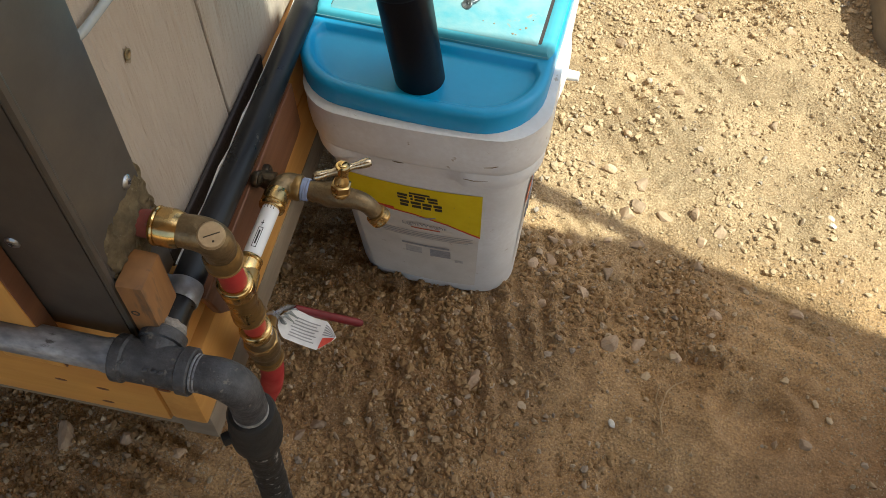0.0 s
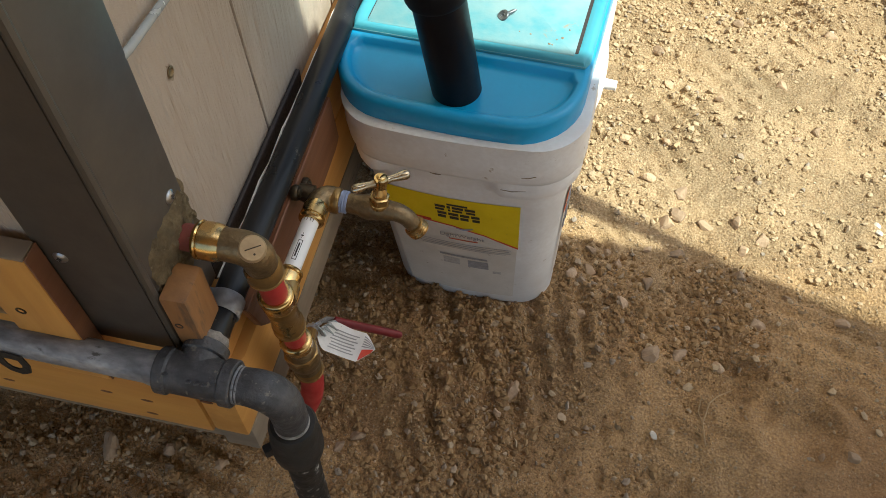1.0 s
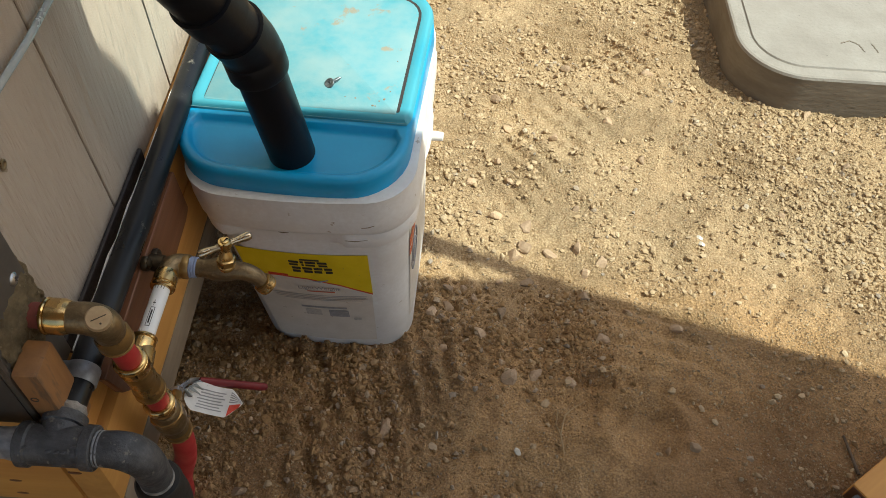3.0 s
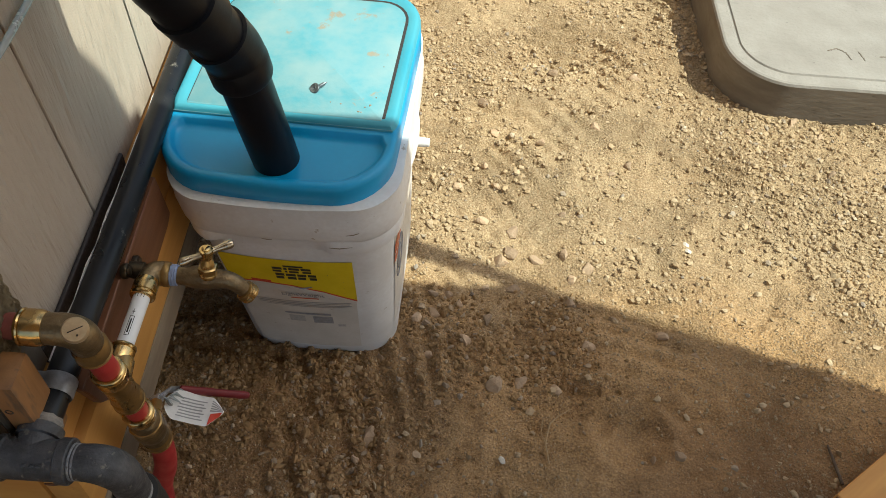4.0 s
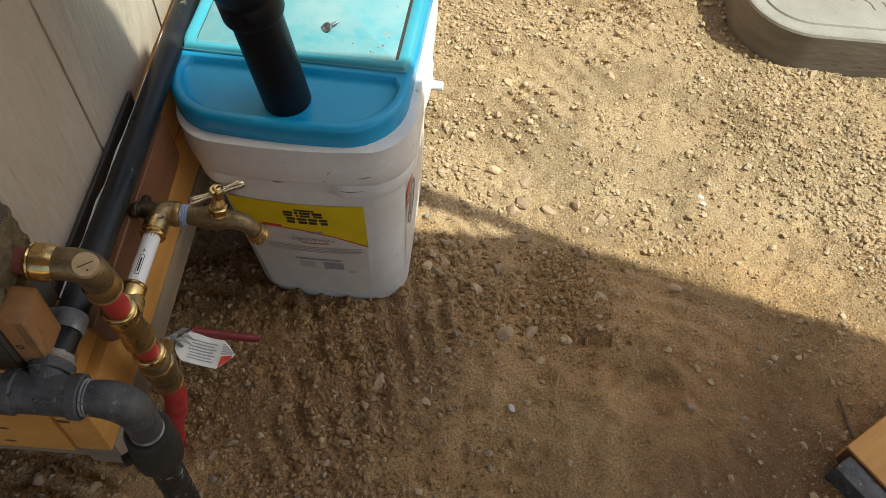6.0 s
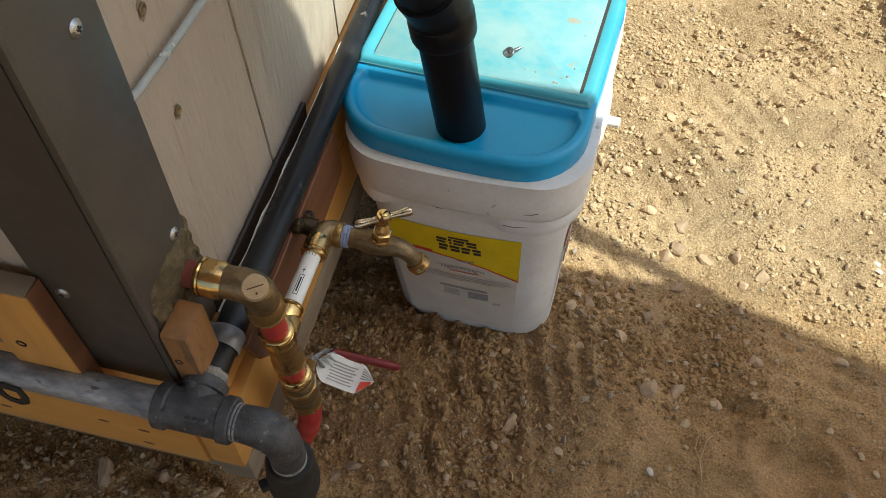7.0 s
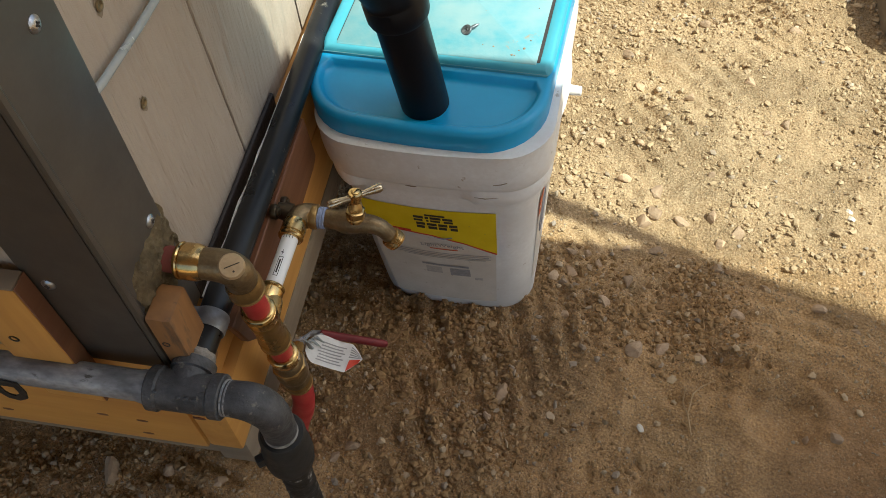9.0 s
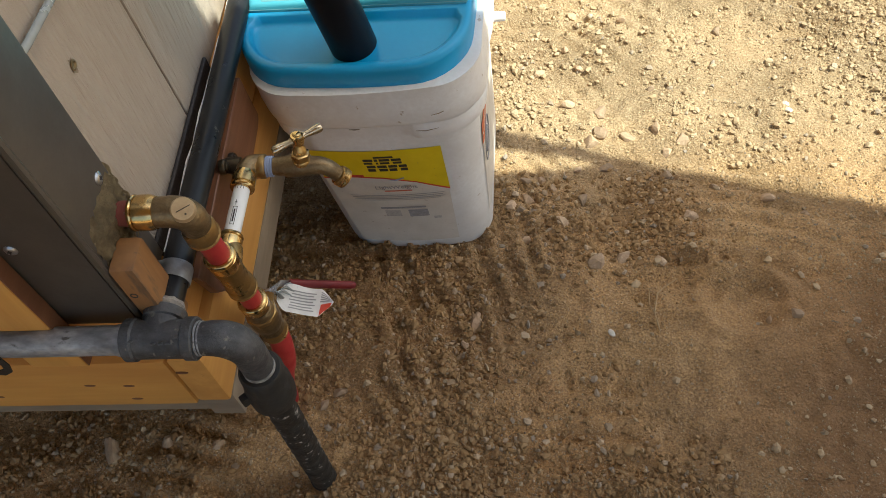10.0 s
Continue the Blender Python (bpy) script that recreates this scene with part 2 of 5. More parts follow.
    # darker red-brown patch further along the edge of the yard
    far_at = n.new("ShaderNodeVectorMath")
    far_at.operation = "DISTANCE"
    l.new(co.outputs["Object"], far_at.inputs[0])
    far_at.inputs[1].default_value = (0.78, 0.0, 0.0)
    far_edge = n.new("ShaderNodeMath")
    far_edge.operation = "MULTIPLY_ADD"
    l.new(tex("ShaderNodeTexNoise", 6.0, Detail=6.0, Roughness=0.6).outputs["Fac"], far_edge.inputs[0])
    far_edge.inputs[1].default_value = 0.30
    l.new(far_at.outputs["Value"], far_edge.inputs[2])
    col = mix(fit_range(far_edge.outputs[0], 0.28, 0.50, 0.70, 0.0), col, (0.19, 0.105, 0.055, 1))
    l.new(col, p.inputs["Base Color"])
    h = None
    for fac, gain in ((lump, 0.8), (grain, 0.4), (crumb_v, -0.35)):
        k = n.new("ShaderNodeMath")
        k.operation = "MULTIPLY"
        l.new(fac, k.inputs[0])
        k.inputs[1].default_value = gain
        if h is None:
            h = k.outputs[0]
        else:
            a = n.new("ShaderNodeMath")
            l.new(h, a.inputs[0])
            l.new(k.outputs[0], a.inputs[1])
            h = a.outputs[0]
    b = n.new("ShaderNodeBump")
    b.inputs["Strength"].default_value = 1.0
    b.inputs["Distance"].default_value = 0.0065
    dusty = fit_range(tex("ShaderNodeTexNoise", 7.0, Detail=3.0).outputs["Fac"], 0.42, 0.60, 0.6, 0.9)
    l.new(dusty, b.inputs["Strength"])
    l.new(h, b.inputs["Height"])
    l.new(b.outputs[0], p.inputs["Normal"])
    return m


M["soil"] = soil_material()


def stone_material(name="stone", shade=1.0, rich=1.2, tones=None):
    m = bpy.data.materials.new(name)
    m.use_nodes = True
    t = m.node_tree
    n, l = t.nodes, t.links
    p = n["Principled BSDF"]
    g = n.new("ShaderNodeNewGeometry")
    r = n.new("ShaderNodeValToRGB")
    e = r.color_ramp.elements
    tones = tones or ((0.0, (0.38, 0.275, 0.165)), (0.25, (0.56, 0.425, 0.265)), (0.5, (0.48, 0.36, 0.225)), (0.75, (0.60, 0.47, 0.31)), (0.92, (0.46, 0.355, 0.235)), (0.975, (0.34, 0.29, 0.24)), (1.0, (0.70, 0.58, 0.42)))
    e[0].color, e[1].color = tones[0][1] + (1,), tones[-1][1] + (1,)
    for at, c in tones[1:-1]:
        e.new(at).color = c + (1,)
    l.new(g.outputs["Random Per Island"], r.inputs[0])
    k = n.new("ShaderNodeTexNoise")
    k.inputs["Scale"].default_value = 220
    x = n.new("ShaderNodeMix")
    x.data_type = "RGBA"
    x.blend_type = "MULTIPLY"
    x.inputs[0].default_value = 0.35
    l.new(r.outputs[0], x.inputs[6])
    l.new(k.outputs["Fac"], x.inputs[7])
    c2 = n.new("ShaderNodeBrightContrast")
    c2.inputs["Bright"].default_value = 0.0
    hs = n.new("ShaderNodeHueSaturation")
    hs.inputs["Value"].default_value = shade
    hs.inputs["Saturation"].default_value = rich
    l.new(x.outputs[2], c2.inputs[0])
    l.new(c2.outputs[0], hs.inputs["Color"])
    l.new(hs.outputs[0], p.inputs["Base Color"])
    p.inputs["Roughness"].default_value = 0.9
    return m


M["stone"] = stone_material("stone", 0.92, 1.05)
# stone tones again, darker: the strip's shade put into the colour
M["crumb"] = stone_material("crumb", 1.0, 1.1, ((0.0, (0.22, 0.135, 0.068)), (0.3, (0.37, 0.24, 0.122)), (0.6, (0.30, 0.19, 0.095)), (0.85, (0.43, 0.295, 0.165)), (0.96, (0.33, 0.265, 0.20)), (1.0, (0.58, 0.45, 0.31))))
M["rock"] = material("rock", (0.42, 0.305, 0.20), (0.29, 0.20, 0.125), 60, 0.8, 0.9, 0, 0.8, 300, random_tint=0.3)
M["pale_rock"] = material("pale_rock", (0.72, 0.68, 0.6), (0.5, 0.46, 0.4), 60, 0.6, 0.9, 0, 0.6, 300)


# ---- mesh helpers ----
def smooth(me, angle=40):
    for f in me.polygons:
        f.use_smooth = True
    me.set_sharp_from_angle(angle=radians(angle))


def part(name, bm, mat, parent=None, label="", sharp=40):
    """Links a bmesh as one mesh object, under a thing or a part."""
    bmesh.ops.recalc_face_normals(bm, faces=bm.faces[:])
    me = bpy.data.meshes.new(name)
    bm.to_mesh(me)
    bm.free()
    smooth(me, sharp)
    me.materials.append(mat)
    ob = new(name, me)
    if parent is not None:
        ob.parent = parent
    return tagged(ob, label)


def thing(name, label, category, group="", at=None, kind=""):
    ob = new(name)
    ob.empty_display_size = 0.02
    if at is not None:
        ob.matrix_world = at
    return tagged(ob, label, category, group, kind)


def box(x0, x1, y0, y1, z0, z1, bevel=0.002, seg=2):
    bm = bmesh.new()
    m = Matrix.Translation(((x0 + x1) / 2, (y0 + y1) / 2, (z0 + z1) / 2)) @ Matrix.Diagonal((x1 - x0, y1 - y0, z1 - z0, 1))
    bmesh.ops.create_cube(bm, size=1, matrix=m)
    if bevel:
        bmesh.ops.bevel(bm, geom=bm.edges[:], offset=bevel, segments=seg, affect="EDGES", profile=0.6)
    return bm


def frame_of(d):
    d = Vector(d).normalized()
    a = Vector((0, 0, 1)) if abs(d.z) < 0.9 else Vector((1, 0, 0))
    u = d.cross(a).normalized()
    return u, d.cross(u).normalized()


def lathe(bm, start, way, prof, seg=24, ends=True):
    """Rings about the axis from start along way; prof: (distance, radius)."""
    d = Vector(way).normalized()
    u, v = frame_of(d)
    rings = []
    for s, r in prof:
        c = Vector(start) + d * s
        rings.append([bm.verts.new(c + (u * math.cos(a) + v * math.sin(a)) * r) for a in [2 * math.pi * i / seg for i in range(seg)]])
    for a, b in zip(rings, rings[1:]):
        for i in range(seg):
            bm.faces.new((a[i], a[(i + 1) % seg], b[(i + 1) % seg], b[i]))
    if ends:
        bm.faces.new(rings[0][::-1])
        bm.faces.new(rings[-1])
    return bm


def sweep(bm, pts, radii, seg=16, ends=True, wide=1.0):
    """A tube through the points, its frame carried along."""
    pts = [Vector(p) for p in pts]
    if not hasattr(radii, "__len__"):
        radii = [radii] * len(pts)
    u = None
    rings = []
    for i, p in enumerate(pts):
        d = (pts[min(i + 1, len(pts) - 1)] - pts[max(i - 1, 0)]).normalized()
        if u is None:
            u, v = frame_of(d)
        else:
            u = (u - d * u.dot(d)).normalized()
            v = d.cross(u)
        rings.append([bm.verts.new(p + (u * math.cos(a) * wide + v * math.sin(a)) * radii[i]) for a in [2 * math.pi * k / seg for k in range(seg)]])
    for a, b in zip(rings, rings[1:]):
        for i in range(seg):
            bm.faces.new((a[i], a[(i + 1) % seg], b[(i + 1) % seg], b[i]))
    if ends:
        bm.faces.new(rings[0][::-1])
        bm.faces.new(rings[-1])
    return bm


def bend(a, corner, b, n=8):
    """Points of a rounded corner from a over corner to b."""
    a, c, b = Vector(a), Vector(corner), Vector(b)
    return [(1 - t) ** 2 * a + 2 * t * (1 - t) * c + t * t * b for t in [i / n for i in range(n + 1)]]


def ngon_loop(w, d, r, bow=0.0, n=7, cx=0.0, cy=0.0, edge=8):
    """An outline with rounded corners; front and back may bow out."""
    pts = []
    for sx, sy, a0 in ((1, -1, -90), (1, 1, 0), (-1, 1, 90), (-1, -1, 180)):
        for i in range(n + 1):
            a = radians(a0 + 90 * i / n)
            pts.append((sx * (w / 2 - r) + r * math.cos(a), sy * (d / 2 - r) + r * math.sin(a)))
    out = []
    for i, p in enumerate(pts):
        q = pts[(i + 1) % len(pts)]
        out.append(p)
        if math.hypot(q[0] - p[0], q[1] - p[1]) > r * 0.5:
            for k in range(1, edge):
                out.append((p[0] + (q[0] - p[0]) * k / edge, p[1] + (q[1] - p[1]) * k / edge))
    res = []
    for x, y in out:
        k = max(0.0, 1 - (2 * x / w) ** 2) * bow
        res.append((cx + x, cy + y + (k if y > 0 else -k) * min(1.0, abs(y) / (d / 2 - r))))
    return res


def loft(bm, loops, cap_bottom=True, cap_top=True):
    """Skin over outlines (all with the same count), each ([(x, y)...], z)."""
    rings = [[bm.verts.new((x, y, z)) for x, y in pts] for pts, z in loops]
    c = len(rings[0])
    for a, b in zip(rings, rings[1:]):
        for i in range(c):
            bm.faces.new((a[i], a[(i + 1) % c], b[(i + 1) % c], b[i]))
    if cap_bottom:
        bm.faces.new(rings[0][::-1])
    if cap_top:
        bm.faces.new(rings[-1])
    return bm


# ---- ground ----
def ground_base(x, y):
    near = np.exp(-((x - 0.3) ** 2 + (y - 0.5) ** 2) / 9.0)
    return (0.012 - 0.035 * y) * near


def value_noise(x, y, cell, seed):
    """Smooth noise of one cell size, for whole arrays."""
    xi, yi = np.floor(x / cell).astype(np.int64), np.floor(y / cell).astype(np.int64)
    fx, fy = x / cell - xi, y / cell - yi
    fx, fy = fx * fx * (3 - 2 * fx), fy * fy * (3 - 2 * fy)

    def h(a, b):
        k = (a * 374761393 + b * 668265263 + seed * 974711) & 0x7FFFFFFF
        k = ((k ^ (k >> 13)) * 1274126177) & 0x7FFFFFFF
        return ((k ^ (k >> 16)) & 0xFFFF) / 65535.0 - 0.5

    return (h(xi, yi) * (1 - fx) + h(xi + 1, yi) * fx) * (1 - fy) + (h(xi, yi + 1) * (1 - fx) + h(xi + 1, yi + 1) * fx) * fy


def soft(x, a, b):
    t = np.clip((x - a) / (b - a), 0, 1)
    return t * t * (3 - 2 * t)


def ground_height(x, y):
    x, y = np.asarray(x, float), np.asarray(y, float)
    z = ground_base(x, y)
    local = np.exp(-((x - 0.4) ** 2 + (y - 0.6) ** 2) / 4.0)
    z = z + local * (0.010 * value_noise(x, y, 0.21, 1) + 0.006 * value_noise(x, y, 0.08, 2) + 0.007 * value_noise(x, y, 0.03, 3) + 0.007 * value_noise(x, y, 0.012, 4))
    # tyre ridges: one track along the shaded strip, two more in the sunny part
    wob = 0.03 * value_noise(x, y, 0.15, 5)
    rag = np.clip(0.55 + 1.6 * value_noise(x, y, 0.07, 6) + 0.8 * value_noise(x, y, 0.025, 7), 0, 1.2)
    track_a = soft(y, 0.08, 0.14) * (1 - soft(y, 0.32, 0.40)) * soft(x, 0.08, 0.12) * (1 - soft(x + 0.6 * (0.25 - y), 0.30, 0.37))
    z = z + track_a * 0.0072 * rag * np.sin((x + 0.25 * y + wob) * 2 * math.pi / 0.034)
    u = 0.86 * (x - 0.45) - 0.5 * (y - 0.8)
    v = 0.5 * (x - 0.45) + 0.86 * (y - 0.8)
    track_b = soft(u, -0.16, -0.09) * (1 - soft(u, 0.08, 0.15))
    z = z + track_b * 0.0055 * rag * np.sin((v + 0.4 * np.abs(u) + wob) * 2 * math.pi / 0.034)
    track_c = soft(u, 0.26, 0.32) * (1 - soft(u, 0.42, 0.5)) * (1 - soft(v, 0.1, 0.3))
    z = z + track_c * 0.0048 * rag * np.sin((v - 0.3 * u + wob) * 2 * math.pi / 0.036)
    # a rounded print of a shoe and two smooth hollows
    for cx, cy, rr, dp in ((0.525, 0.235, 0.042, 0.010), (0.585, 0.205, 0.048, 0.009), (0.33, 0.20, 0.06, 0.006), (0.64, 0.66, 0.10, 0.006)):
        q = np.hypot(x - cx, y - cy) / rr
        z = z - dp * np.exp(-q ** 4) + 0.5 * dp * np.exp(-((q - 1.15) / 0.16) ** 2)
    # a small pit by the lever's tip
    z = z - 0.012 * np.exp(-(((x - 0.165) ** 2 + (y - 0.235) ** 2) / 0.02 ** 2))
    return z


def ground_axis(a, b, step, far):
    inner = np.arange(a, b + step / 2, step)
    out, d, p = [], step, 0.0
    while p < far:
        d *= 1.18
        p += d
        out.append(p)
    out = np.array(out)
    return np.concatenate([(a - out)[::-1], inner, b + out])


def make_ground():
    xs, ys = ground_axis(-0.45, 1.55, 0.0055, 150), ground_axis(-0.15, 1.75, 0.0055, 150)
    gx, gy = np.meshgrid(xs, ys)
    gz = ground_height(gx, gy)
    nx, ny = len(xs), len(ys)
    co = np.stack([gx, gy, gz], -1).reshape(-1, 3)
    i = np.arange(nx * ny).reshape(ny, nx)
    q = np.stack([i[:-1, :-1], i[:-1, 1:], i[1:, 1:], i[1:, :-1]], -1).reshape(-1, 4)
    me = bpy.data.meshes.new("ground")
    me.vertices.add(len(co))
    me.vertices.foreach_set("co", co.ravel())
    me.loops.add(q.size)
    me.loops.foreach_set("vertex_index", q.ravel())
    me.polygons.add(len(q))
    me.polygons.foreach_set("loop_start", np.arange(0, q.size, 4))
    me.update()
    for f in me.polygons:
        f.use_smooth = True
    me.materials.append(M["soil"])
    return tagged(new("ground", me), "dry sandy desert soil with tyre ridges and gravel", "ground", kind="structure")


ground = make_ground()


def ico_template(small):
    bm = bmesh.new()
    if small:
        bmesh.ops.create_cone(bm, segments=4, radius1=1, radius2=0.25, depth=1.4, cap_ends=True, cap_tris=True)
        bmesh.ops.triangulate(bm, faces=bm.faces[:])
    else:
        bmesh.ops.create_icosphere(bm, subdivisions=1, radius=1)
    v = np.array([p.co[:] for p in bm.verts])
    f = np.array([[p.index for p in q.verts] for q in bm.faces])
    bm.free()
    return v, f


def scatter_stones(name, label, count, lo, hi, area, seed, power=2.6, mat="stone", small=False, thin=0.0):
    rng = np.random.default_rng(seed)
    x0, x1, y0, y1 = area
    x, y = rng.uniform(x0, x1, count), rng.uniform(y0, y1, count)
    keep = rng.uniform(0, 1, count) < np.clip(0.55 + 1.3 * value_noise(x, y, 0.16, seed + 3) + 0.9 * value_noise(x, y, 0.05, seed + 4), 0.05, 1)
    bare = 1.1 * np.exp(-(((x - 0.50) / 0.21) ** 2 + ((y - 0.14) / 0.16) ** 2) ** 1.5) + 0.7 * np.exp(-((x - 0.33) / 0.06) ** 2 - ((y - 0.20) / 0.06) ** 2) + 0.9 * np.exp(-((x - 0.36) / 0.11) ** 2 - ((y - 0.10) / 0.13) ** 2) + 1.0 * np.exp(-((x - 0.68) / 0.13) ** 2 - ((y - 0.60) / 0.20) ** 2) + 0.6 * np.exp(-((x - 0.42) / 0.05) ** 2 - ((y - 0.36) / 0.08) ** 2)
    keep &= rng.uniform(0, 1, count) > np.minimum(0.82, 0.80 * bare)          # smooth dusty places
    if thin:                                                                  # fewer in the shaded strip, where the darker crumbs lie
        keep &= (y > 0.43 + 0.16 * value_noise(x, y, 0.12, seed + 9)) | (rng.uniform(0, 1, count) > thin)
    if mat == "crumb":                                                        # shade-coloured crumbs give way to sand further out
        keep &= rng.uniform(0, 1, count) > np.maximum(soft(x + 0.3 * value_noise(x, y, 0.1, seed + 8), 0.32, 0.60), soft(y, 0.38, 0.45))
    x, y = x[keep], y[keep]
    n = len(x)
    size = lo + (hi - lo) * rng.uniform(0, 1, n) ** power
    tv, tf = ico_template(small)
    jit = 1 + rng.uniform(-0.42, 0.38, (n, len(tv), 1))
    sc = size[:, None, None] * rng.uniform(0.5, 1.25, (n, 1, 3)) * np.array([1, 1, 0.9])
    p = tv[None] * jit * sc
    a = rng.uniform(0, 6.28, n)
    c, s = np.cos(a)[:, None], np.sin(a)[:, None]
    px, py = p[..., 0] * c - p[..., 1] * s, p[..., 0] * s + p[..., 1] * c
    z = ground_height(x, y) + size * 0.34
    co = np.stack([px + x[:, None], py + y[:, None], p[..., 2] + z[:, None]], -1).reshape(-1, 3)
    f = (tf[None] + (np.arange(n) * len(tv))[:, None, None]).reshape(-1, 3)
    me = bpy.data.meshes.new(name)
    me.vertices.add(len(co))
    me.vertices.foreach_set("co", co.ravel())
    me.loops.add(f.size)
    me.loops.foreach_set("vertex_index", f.ravel().astype(np.int32))
    me.polygons.add(len(f))
    me.polygons.foreach_set("loop_start", np.arange(0, f.size, 3))
    me.update()
    me.shade_flat()
    me.materials.append(M[mat])
    return tagged(new(name, me), label, "gravel", kind="stuff")


scatter_stones("gravel", "loose tan and grey gravel strewn over the soil", 140000, 0.0011, 0.0052, (-0.42, 1.4, -0.13, 1.6), 11, 2.9, thin=0.8)
scatter_stones("grit", "fine sandy grit on the soil", 190000, 0.0007, 0.0021, (-0.4, 1.3, -0.12, 1.45), 21, 1.6, small=True)
scatter_stones("soil_crumbs", "crumbly soil clods and pebbles, shade put into their dark colour", 70000, 0.0011, 0.0050, (-0.36, 0.62, -0.1, 0.45), 41, 2.8, "crumb")
scatter_stones("coarse_gravel", "coarse dusty gravel beside the pail, coloured dark for the shade", 520, 0.0026, 0.0070, (-0.38, 0.5, -0.1, 0.46), 31, 2.0, "crumb")


def stone(x, y, s, seed, mat="rock", flat=0.65, label="angular brown stone half sunk in the soil"):
    rng = random.Random(seed)
    bm = bmesh.new()
    bmesh.ops.create_icosphere(bm, subdivisions=2, radius=1)
    ax = [rng.uniform(0.8, 1.2), rng.uniform(0.65, 1.0), flat * rng.uniform(0.85, 1.15)]
    cuts = [(Vector((rng.uniform(-1, 1), rng.uniform(-1, 1), rng.uniform(-0.3, 1))).normalized(), rng.uniform(0.34, 0.66)) for _ in range(9)]
    for v in bm.verts:
        c = v.co.copy()
        for nrm, k in cuts:
            e = c.dot(nrm) - k
            if e > 0:
                c -= nrm * e * 0.9
        v.co = Vector((c.x * ax[0], c.y * ax[1], c.z * ax[2])) * s * 1.38
    ob = part("stone", bm, M[mat], None, label, 8)
    z = float(ground_height(x, y))
    ob.matrix_world = pose(x, y, z + s * 0.18, rng.uniform(-15, 15), rng.uniform(-15, 15), rng.uniform(0, 360))
    return tagged(ob, category="stone", group="stones on the ground")


SHADE_STONES = ((0.398, 0.375, 0.0105), (0.539, 0.344, 0.0122), (0.645, 0.367, 0.0086), (0.405, 0.267, 0.0113), (0.444, 0.280, 0.0084), (0.490, 0.265, 0.0068), (0.437, 0.434, 0.0084), (0.517, 0.415, 0.0084), (0.359, 0.401, 0.0072),
                (0.300, 0.369, 0.0090), (0.321, 0.386, 0.0075), (0.322, 0.416, 0.0070), (0.341, 0.424, 0.0072), (0.368, 0.338, 0.0088), (0.254, 0.306, 0.0083), (0.254, 0.187, 0.0105), (0.318, 0.314, 0.0074), (0.223, 0.146, 0.0080),
                (0.237, 0.153, 0.0062), (0.313, 0.362, 0.0071), (0.397, 0.435, 0.0064), (0.582, 0.394, 0.0074), (0.642, 0.183, 0.0068), (0.614, 0.181, 0.0056), (0.690, 0.340, 0.0056), (-0.186, 0.015, 0.0150), (-0.058, 0.024, 0.0080),
                (-0.120, 0.030, 0.0090), (0.082, 0.090, 0.0080), (0.066, 0.073, 0.0065))
SUNNY_STONES = ((0.390, 0.564, 0.0126), (0.419, 0.485, 0.0137), (0.434, 0.503, 0.0100), (0.470, 0.494, 0.0115), (0.514, 0.507, 0.0095), (0.438, 0.547, 0.0105), (0.516, 0.591, 0.0076), (0.524, 0.464, 0.0090), (0.551, 0.484, 0.0094),
                (0.489, 0.753, 0.0088), (0.392, 0.681, 0.0070), (0.411, 0.774, 0.0072), (0.633, 0.715, 0.0084), (0.605, 0.692, 0.0069), (0.349, 0.637, 0.0077), (0.518, 0.951, 0.0085), (0.672, 0.945, 0.0092), (0.390, 0.848, 0.0086),
                (0.846, 0.599, 0.0081), (0.984, 0.728, 0.0083), (0.582, 0.798, 0.0079), (0.409, 0.643, 0.0071), (0.947, 0.858, 0.0100), (0.860, 0.821, 0.0064), (0.992, 0.827, 0.0080))
for k, (sx, sy, ss) in enumerate(SHADE_STONES):
    stone(sx, sy, ss * 1.1, 100 + k)
for k, (sx, sy, ss) in enumerate(SUNNY_STONES):
    stone(sx, sy, ss * 1.1, 200 + k, label="pale tan stone casting a sharp shadow on sunlit sand")
stone(0.420, 0.161, 0.0065, 7, "pale_rock", 0.6, "small pale pebble on the soil")
for sx, sy in ((0.705, 0.543), (0.707, 0.531)):
    stone(sx, sy, 0.0062, 8, "pale_rock", 0.5, "white chip of stone on sunlit sand")


def straw():
    bm = bmesh.new()
    z = lambda x, y: float(ground_height(x, y)) + 0.004
    pts = [(0.476, 0.158), (0.473, 0.188), (0.479, 0.213), (0.493, 0.233), (0.511, 0.246)]
    sweep(bm, [(x, y, z(x, y)) for x, y in pts], [0.0009, 0.0010, 0.001, 0.0009, 0.0006], 6)
    sweep(bm, [(0.4725, 0.188, z(0.4725, 0.188)), (0.468, 0.203, z(0.468, 0.203)), (0.471, 0.223, z(0.471, 0.223))], 0.0007, 6)
    return tagged(part("straw", bm, M["straw"], None, "dry bent straw lying on the soil"), category="straw")


straw()


def twig():
    bm = bmesh.new()
    z = lambda x, y: float(ground_height(x, y)) + 0.003
    pts = [(0.846, 0.160), (0.843, 0.19), (0.842, 0.214)]
    sweep(bm, [(x, y, z(x, y)) for x, y in pts], [0.0022, 0.002, 0.0016], 7)
    return tagged(part("twig", bm, M["twig"], None, "short dry twig on the soil"), category="twig")


twig()


